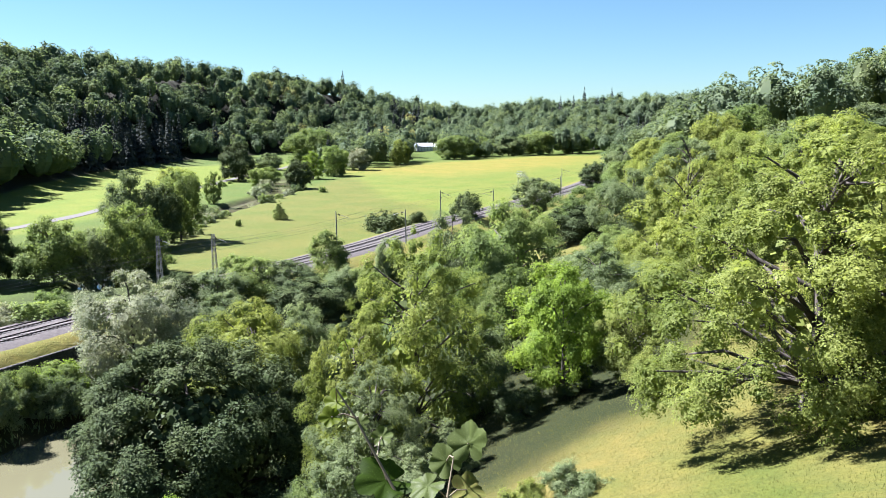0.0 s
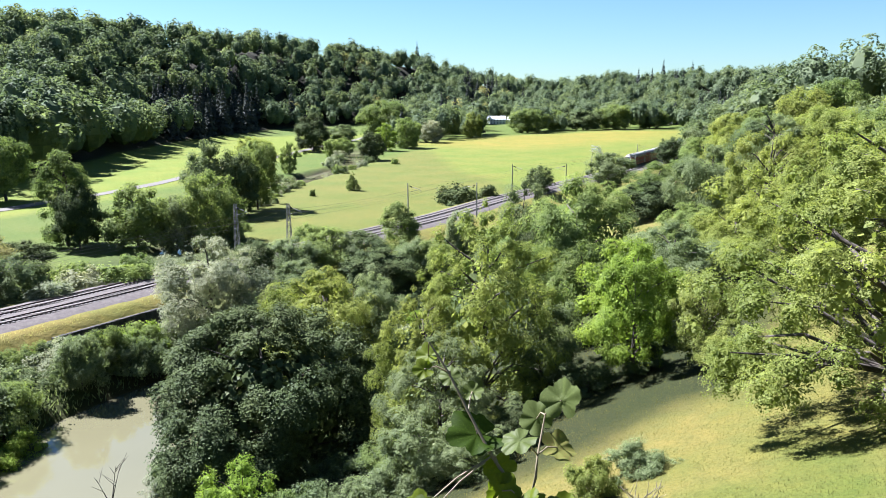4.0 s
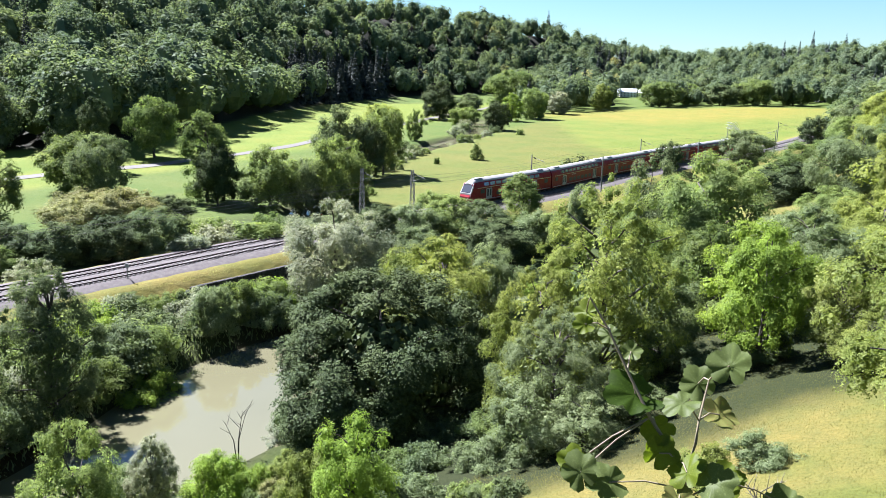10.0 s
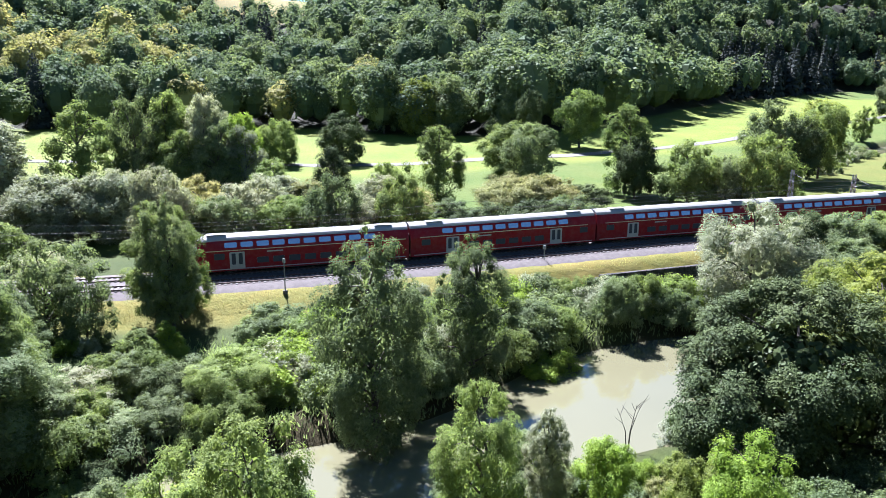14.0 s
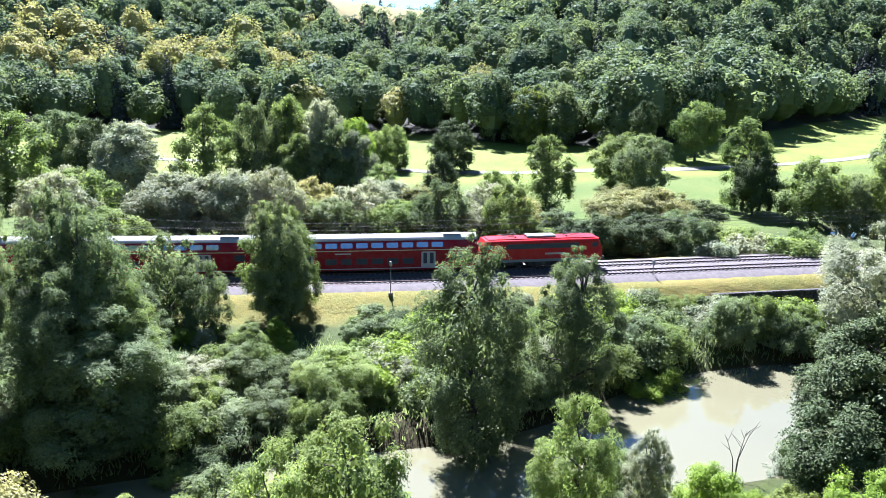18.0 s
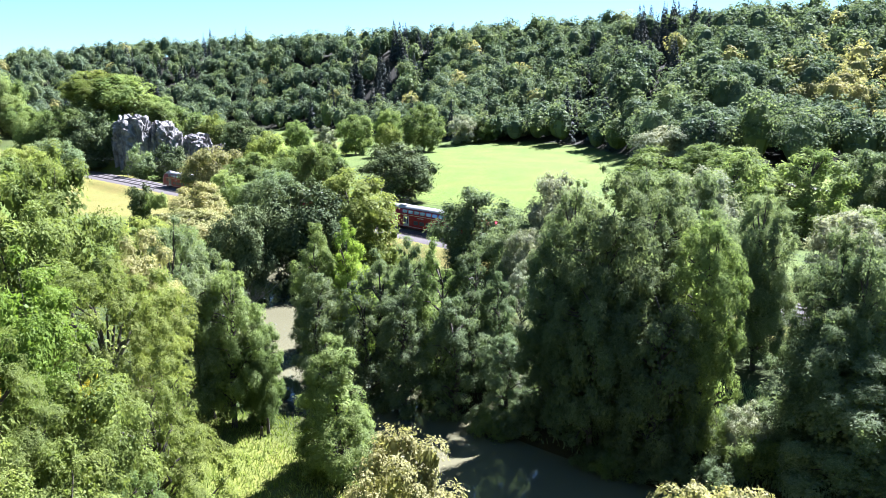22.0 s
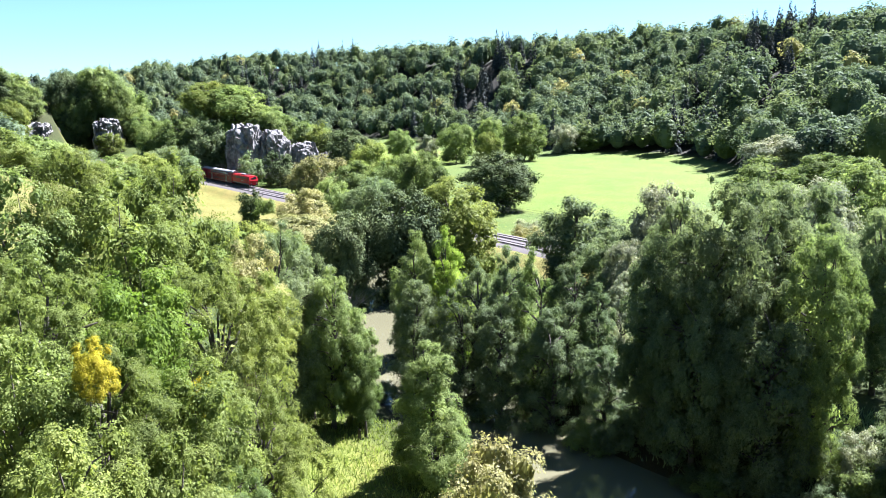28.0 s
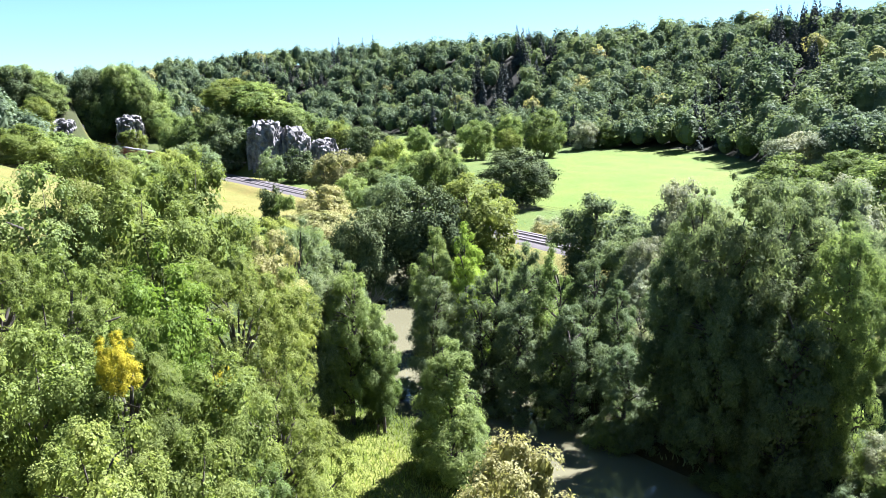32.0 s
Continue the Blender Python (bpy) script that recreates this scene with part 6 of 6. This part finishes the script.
# ---- the house at the far end of the meadow ----
WHITEWASH = solid("white_render", (0.72, 0.71, 0.68), (0.82, 0.81, 0.79), 0.85, 0.6)
SLATE = solid("pale_slate_roof", (0.4, 0.44, 0.5), (0.55, 0.58, 0.62), 0.5, 0.8)


def house(x, y, z, turn, w, d, wall_h, roof_h, cols):
    root = new("house")
    root.matrix_basis = pose(x, y, z, 0, 0, turn)
    bm = bmesh.new()
    box(bm, -w / 2, w / 2, -d / 2, d / 2, -1, wall_h)
    part("wall", from_bm("house_wall", bm, WHITEWASH), root)
    bm = bmesh.new()
    e = 0.5
    a = [bm.verts.new(c) for c in ((-w / 2 - e, -d / 2 - e, wall_h - 0.2), (w / 2 + e, -d / 2 - e, wall_h - 0.2), (w / 2 + e, d / 2 + e, wall_h - 0.2), (-w / 2 - e, d / 2 + e, wall_h - 0.2), (-w / 2 - e, 0, wall_h + roof_h), (w / 2 + e, 0, wall_h + roof_h))]
    for q in ((0, 1, 5, 4), (2, 3, 4, 5), (1, 2, 5), (3, 0, 4), (3, 2, 1, 0)):
        bm.faces.new([a[i] for i in q])
    bmesh.ops.recalc_face_normals(bm, faces=bm.faces)
    part("roof", from_bm("house_roof", bm, SLATE), root)
    for row in range(2):
        for k in range(cols):
            wx = -w / 2 + w * (k + 0.5) / cols
            part("window", plate("house_window", 1.1, 1.4, GLASS, 0.06, 0.02), root, m=pose(wx, -d / 2 - 0.01, 1.6 + 2.8 * row))
    bm = bmesh.new()
    box(bm, -0.4, 0.4, -0.4, 0.4, 0, 2.2)
    part("chimney", from_bm("chimney", bm, WHITEWASH), root, m=pose(w * 0.2, 0.6, wall_h + roof_h * 0.6))
    return tagged(root, "white rendered house with a pale slate roof", "house", "valley houses")


house(-19, 852, -2.5, 4, 17, 10, 5.6, 3.4, 5)
house(-3, 858, -2.5, -12, 10, 8, 4.8, 3.2, 3)
house(-30, 866, -2.5, 25, 9, 8, 5.4, 3.0, 3)


# ---- small things by the water ----
def bare_bush(x, y, size, seed, mat, label, twigs=60, wide=0.9):
    rng = np.random.default_rng(seed)
    root = new("bare_bush")
    root.matrix_basis = pose(x, y, height_at(x, y) - 0.05)
    pieces = []
    for _ in range(twigs):
        a, lean = rng.uniform(0, 6.28), rng.uniform(0.05, wide)
        tip = np.array([math.cos(a) * lean, math.sin(a) * lean, rng.uniform(0.5, 1.0)]) * size
        mid = tip * 0.5 * [0.7, 0.7, 1.1] + rng.normal(size=3) * 0.05 * size
        pieces.append(tube(np.array([[0, 0, 0], mid, tip]), np.array([0.03, 0.018, 0.006]) * size ** 0.5, 4))
        for _ in range(3):
            e = mid + (tip - mid) * rng.uniform(0.1, 0.9)
            pieces.append(tube(np.array([e, e + (unit(tip) + rng.normal(size=3) * 0.6) * size * 0.18]), np.array([0.012, 0.004]) * size ** 0.5, 3))
    v, f = join(pieces)
    part("brushwood", mesh_from("brushwood", v, f, mat), root)
    return tagged(root, label, "bush", "bare bushes")


bare_bush(-96, -60, 5.0, 2, PALE_BARK, "leafless greyish bush at the river bend", 90)
bare_bush(-27.3, 46.8, 5.0, 4, BARK, "thin dead sapling above the water", 3, 0.25)
bare_bush(4.4, 24.5, 1.7, 6, PALE_BARK, "pale dry twigs on the slope", 8)


def stump(x, y, h):
    v, f = tube([(0, 0, -0.6), (0.03, 0, h * 0.5), (0.1, 0.05, h)], [0.17, 0.13, 0.1], 8)
    ob = new("willow_stump", mesh_from("willow_stump", v, f, BARK, True))
    ob.matrix_basis = pose(x, y, height_at(x, y))
    return tagged(ob, "short dark broken stump at the water edge", "stump", "stumps")


stump(-54.2, -32.6, 1.5)
stump(-53.6, -32.9, 1.0)


# ---- sprinkler in the long field ----
def sprinkler(x, y):
    rng = np.random.default_rng(6)
    root = new("irrigation_sprinkler")
    root.matrix_basis = pose(x, y, height_at(x, y))
    v, f = join([bar((0, 0, 0), (0, 0, 1.6), 0.06, 6), bar((-0.7, 0, 0), (0, 0, 0.9), 0.04), bar((0.7, 0, 0), (0, 0, 0.9), 0.04), bar((0, 0, 1.5), (-0.7, 0, 2.0), 0.05, 6)])
    part("stand", mesh_from("sprinkler_stand", v, f, STEEL), root)
    drops = solid("water_spray", (0.4500, 0.4680, 0.4800), (0.5400, 0.5520, 0.5580), 0.3, 2.0)
    for k in range(16):
        reach, top = rng.uniform(3.0, 6.5), rng.uniform(4.5, 7.5)
        u = np.linspace(0, 1, 7)
        pts = np.column_stack([-0.7 - reach * u, rng.normal() * 0.5 * u, 2.0 + (top - 2.0) * (2 * u - u ** 2)])
        v, f = tube(pts, 0.03 + 0.09 * u * rng.uniform(0.5, 1.0), 5)
        part("jet", mesh_from("jet", v, f, drops, True), root, "white jet of water")
    return tagged(root, "field sprinkler throwing a white jet of water", "sprinkler")


sprinkler(39.5, 342)


# ---- grass ----
GRASS = leaf_material("dry_grass_blades", (0.122, 0.118, 0.040), (0.187, 0.174, 0.063), (0.245, 0.222, 0.092), 0.5)
GREEN_GRASS = leaf_material("green_grass_blades", (0.099, 0.126, 0.029), (0.162, 0.202, 0.040), (0.252, 0.269, 0.072), 0.45)


def grass(name, spots, blade, mat, label, seed):
    rng = np.random.default_rng(seed)
    x, y = spots
    n = len(x)
    z = ground_height(x, y)
    a = rng.uniform(0, 6.28, n)
    h = blade * rng.uniform(0.5, 1.4, n)
    w = 0.16 * h
    lx, ly = rng.normal(size=n) * 0.35 * h, rng.normal(size=n) * 0.35 * h
    c, s = np.cos(a) * w, np.sin(a) * w
    v = np.stack([np.column_stack([x - c, y - s, z - 0.03]), np.column_stack([x + c, y + s, z - 0.03]), np.column_stack([x + lx + c * 0.3, y + ly + s * 0.3, z + h]), np.column_stack([x + lx - c * 0.3, y + ly - s * 0.3, z + h])], 1)
    tagged(new(name, mesh_from(name, v.reshape(-1, 3), np.arange(4 * n).reshape(-1, 4), mat)), label, "grass", kind="stuff")


_rng = np.random.default_rng(21)
_x, _y = _rng.uniform(-8, 34, 240000), _rng.uniform(8, 60, 240000)
_ok = (np.abs(_x - 0.35 * _y) < 20) & (_rng.uniform(size=240000) < np.clip(32 / np.hypot(_x, _y), 0, 1))
grass("slope_grass", (_x[_ok], _y[_ok]), 0.055, GRASS, "dry yellowish grass on the hillside", 1)
_x, _y = _rng.uniform(-58, -28, 26000), _rng.uniform(-54, -18, 26000)
_w, _ = off_line(_x, _y, RIVER)
_ok = _w > 8
grass("bank_grass", (_x[_ok], _y[_ok]), 0.3, GREEN_GRASS, "lush green grass on the river bank", 2)
_i = _rng.integers(0, len(RIVER), 60000)
_o = _rng.uniform(6.5, 27, 60000)
_tn = unit(np.gradient(RIVER, axis=0))
_x, _y = RIVER[_i, 0] + _tn[_i, 1] * _o + _rng.normal(size=60000), RIVER[_i, 1] - _tn[_i, 0] * _o + _rng.normal(size=60000)
_tr, _ = off_line(_x, _y, TRACK)
_z = ground_height(_x, _y)
_ok = (_z > -3.9) & (_tr > 8.8)
grass("bank_herbs", (_x[_ok], _y[_ok]), 0.4, LEAF["alder"], "tall green herbs and nettles on the bank", 4)
_s = _rng.uniform(s_of((-40, 122)), s_of((-130, -30)), 30000)
_pts = np.array([on_track(s, -o)[0] for s, o in zip(_s[:9000], _rng.uniform(5.9, 9.0, 9000))])
grass("lineside_grass", (_pts[:, 0], _pts[:, 1]), 0.13, GRASS, "dry grass along the railway bank", 3)


# ---- climbing plant close before the camera ----
def plant_leaf_material(name, colour, vein, through_it):
    m, t, out = material(name)
    co = t.nodes.new("ShaderNodeTexCoord").outputs["Object"]
    c = mixed(t, ramp(t, noise_tex(t, 60, 3.0, 0.6, co), 0.35, 0.7), colour, tuple(v * 0.72 for v in colour))
    c = mixed(t, ramp(t, noise_tex(t, 22, 2.0, 0.5, co), 0.58, 0.72), c, vein)
    dif, tra, glo = t.nodes.new("ShaderNodeBsdfDiffuse"), t.nodes.new("ShaderNodeBsdfTranslucent"), node(t, "ShaderNodeBsdfGlossy", Roughness=0.5)
    t.links.new(c, dif.inputs["Color"])
    t.links.new(mixed(t, 1.0, c, (1.0, 1.1, 0.4), "MULTIPLY"), tra.inputs["Color"])
    a, b = node(t, "ShaderNodeMixShader", Fac=through_it), node(t, "ShaderNodeMixShader", Fac=0.006)
    t.links.new(dif.outputs[0], a.inputs[1])
    t.links.new(tra.outputs[0], a.inputs[2])
    t.links.new(a.outputs[0], b.inputs[1])
    t.links.new(glo.outputs[0], b.inputs[2])
    t.links.new(b.outputs[0], out.inputs[0])
    return m


def lobed_leaf(mat, seed):
    """A five-lobed leaf, one unit wide, folded along its midrib, with raised ribs."""
    rng = np.random.default_rng(seed)
    n, rings = 72, 5
    th = np.linspace(-np.pi, np.pi, n, endpoint=False)
    fold = np.abs(np.sin(2.5 * th + np.pi / 2))
    lobes = (0.36 + 0.14 * fold ** 0.6) * (1 + 0.1 * np.cos(th) + 0.05 * np.sin(2 * th + seed)) * (1 + 0.025 * np.sin(23 * th) + 0.02 * rng.normal(size=n))
    lobes *= 1 - 0.55 * np.exp(-((np.abs(th) - np.pi) / 0.16) ** 2)
    v = [(0, 0, 0)]
    for k in range(1, rings + 1):
        r = lobes * k / rings
        x, y = r * np.sin(th), r * np.cos(th)
        rib = sum(np.exp(-((np.angle(np.exp(1j * (th - a)))) / 0.1) ** 2) for a in (0, 0.95, -0.95, 1.95, -1.95))
        z = 0.14 * np.abs(x) - 0.2 * y ** 2 + 0.05 * np.sin(5 * x + 3 * y + seed) - 0.018 * rib * k / rings + 0.03 * np.sin(7 * th) * (k / rings) ** 2
        v += list(zip(x, y, z))
    bm = bmesh.new()
    vs = [bm.verts.new(p) for p in v]
    for j in range(n):
        bm.faces.new((vs[0], vs[1 + (j + 1) % n], vs[1 + j]))
        for k in range(rings - 1):
            a = 1 + k * n
            bm.faces.new((vs[a + j], vs[a + (j + 1) % n], vs[a + n + (j + 1) % n], vs[a + n + j]))
    for fc in bm.faces:
        fc.smooth = True
    return from_bm("leaf", bm, mat)


def climbing_plant():
    rng = np.random.default_rng(8)
    mats = {
        "pale": plant_leaf_material("plant_leaf_pale", (0.070, 0.094, 0.028), (0.098, 0.122, 0.043), 0.4),
        "rosy": plant_leaf_material("plant_leaf_rosy", (0.110, 0.118, 0.033), (0.123, 0.070, 0.030), 0.35),
        "deep": plant_leaf_material("plant_leaf_deep", (0.025, 0.048, 0.005), (0.037, 0.065, 0.010), 0.55),
        "fresh": plant_leaf_material("plant_leaf_fresh", (0.082, 0.113, 0.010), (0.115, 0.139, 0.020), 0.5),
    }
    shapes = {(k, i): lobed_leaf(mats[k], 30 + i) for k in mats for i in range(3)}
    stem_mat = solid("plant_stem", (0.1200, 0.1020, 0.0600), (0.1680, 0.1320, 0.0900), 0.7, 40)
    foot = Vector((0.03, 1.28, height_at(0.03, 1.28)))
    root = new("climbing_plant")
    root.matrix_basis = Matrix.Translation(foot)
    leaves = [
        ((0.042, 1.280, 24.554), 0.066, 90, "pale"),
        ((0.003, 1.363, 24.484), 0.060, 125, "pale"),
        ((-0.029, 1.256, 24.487), 0.056, 235, "pale"),
        ((0.039, 1.323, 24.447), 0.062, 0, "rosy"),
        ((-0.105, 1.314, 24.471), 0.096, 215, "deep"),
        ((-0.065, 1.292, 24.422), 0.059, 285, "fresh"),
        ((-0.205, 1.415, 24.584), 0.044, 170, "fresh"),
        ((-0.201, 1.312, 24.592), 0.035, 190, "fresh"),
        ((-0.157, 1.367, 24.558), 0.038, 160, "pale"),
        ((-0.118, 1.379, 24.526), 0.037, 20, "pale"),
        ((-0.199, 1.232, 24.365), 0.056, 165, "fresh"),
        ((-0.139, 1.207, 24.352), 0.065, 200, "pale"),
        ((-0.059, 1.255, 24.393), 0.058, 60, "fresh"),
        ((-0.014, 1.225, 24.380), 0.063, 100, "fresh"),
        ((0.027, 1.200, 24.380), 0.062, 20, "pale"),
        ((0.155, 1.268, 24.320), 0.075, 30, "pale"),
        ((0.050, 1.275, 24.347), 0.064, 10, "fresh"),
        ((-0.187, 1.199, 24.368), 0.060, 120, "pale"),
        ((-0.025, 1.190, 24.347), 0.060, 270, "rosy"),
    ]
    view = Vector((0.02, 0.91, -0.41))
    for i, (p, w, a, k) in enumerate(leaves):
        side = Vector((1, 0, 0))
        up = side.cross(view).normalized()
        tip = side * math.cos(radians(a)) + up * math.sin(radians(a))
        face = (-view + Vector(rng.normal(size=3) * 0.34) + Vector((-0.1, 0.1, 0.75))).normalized()
        y = (tip - face * tip.dot(face)).normalized()
        x = y.cross(face)
        m = Matrix((x, y, face)).transposed().to_4x4()
        m.translation = Vector(p) - foot
        part("leaf", shapes[k, i % 3], root, m=m @ Matrix.Diagonal((w * 1.12, w * 1.15, w * 1.12, 1)))
    stems = ([(-0.196, 1.356, 24.628), (-0.16, 1.342, 24.577), (-0.122, 1.32, 24.511), (-0.078, 1.29, 24.441), (-0.026, 1.259, 24.379), (0.009, 1.227, 24.3)],
             [(0.016, 1.319, 24.51), (0.003, 1.291, 24.446), (-0.0, 1.274, 24.411), (-0.021, 1.238, 24.342), (0.004, 1.215, 24.28)],
             [(0.043, 1.249, 24.36), (-0.004, 1.237, 24.331), (0.012, 1.205, 24.25)])
    for pts in stems:
        pts = [Vector(p) - foot for p in pts] + [Vector((0, 0, -0.03))]
        v, f = tube(pts, np.linspace(0.0016, 0.0042, len(pts)), 6)
        part("stem", mesh_from("stem", v, f, stem_mat, True), root)
    for p, w, a, k in leaves:
        q = Vector(p) - foot
        near = min((Vector(s) - foot for st in stems for s in st), key=lambda s: (s - q).length)
        v, f = tube([near, (near + q) / 2 + Vector((0, 0, 0.008)), q], [0.0016, 0.0014, 0.0012], 5)
        part("leaf_stalk", mesh_from("leaf_stalk", v, f, stem_mat, True), root)
    return tagged(root, "climbing plant with pale lobed leaves on thin stems", "plant")


climbing_plant()
motions()
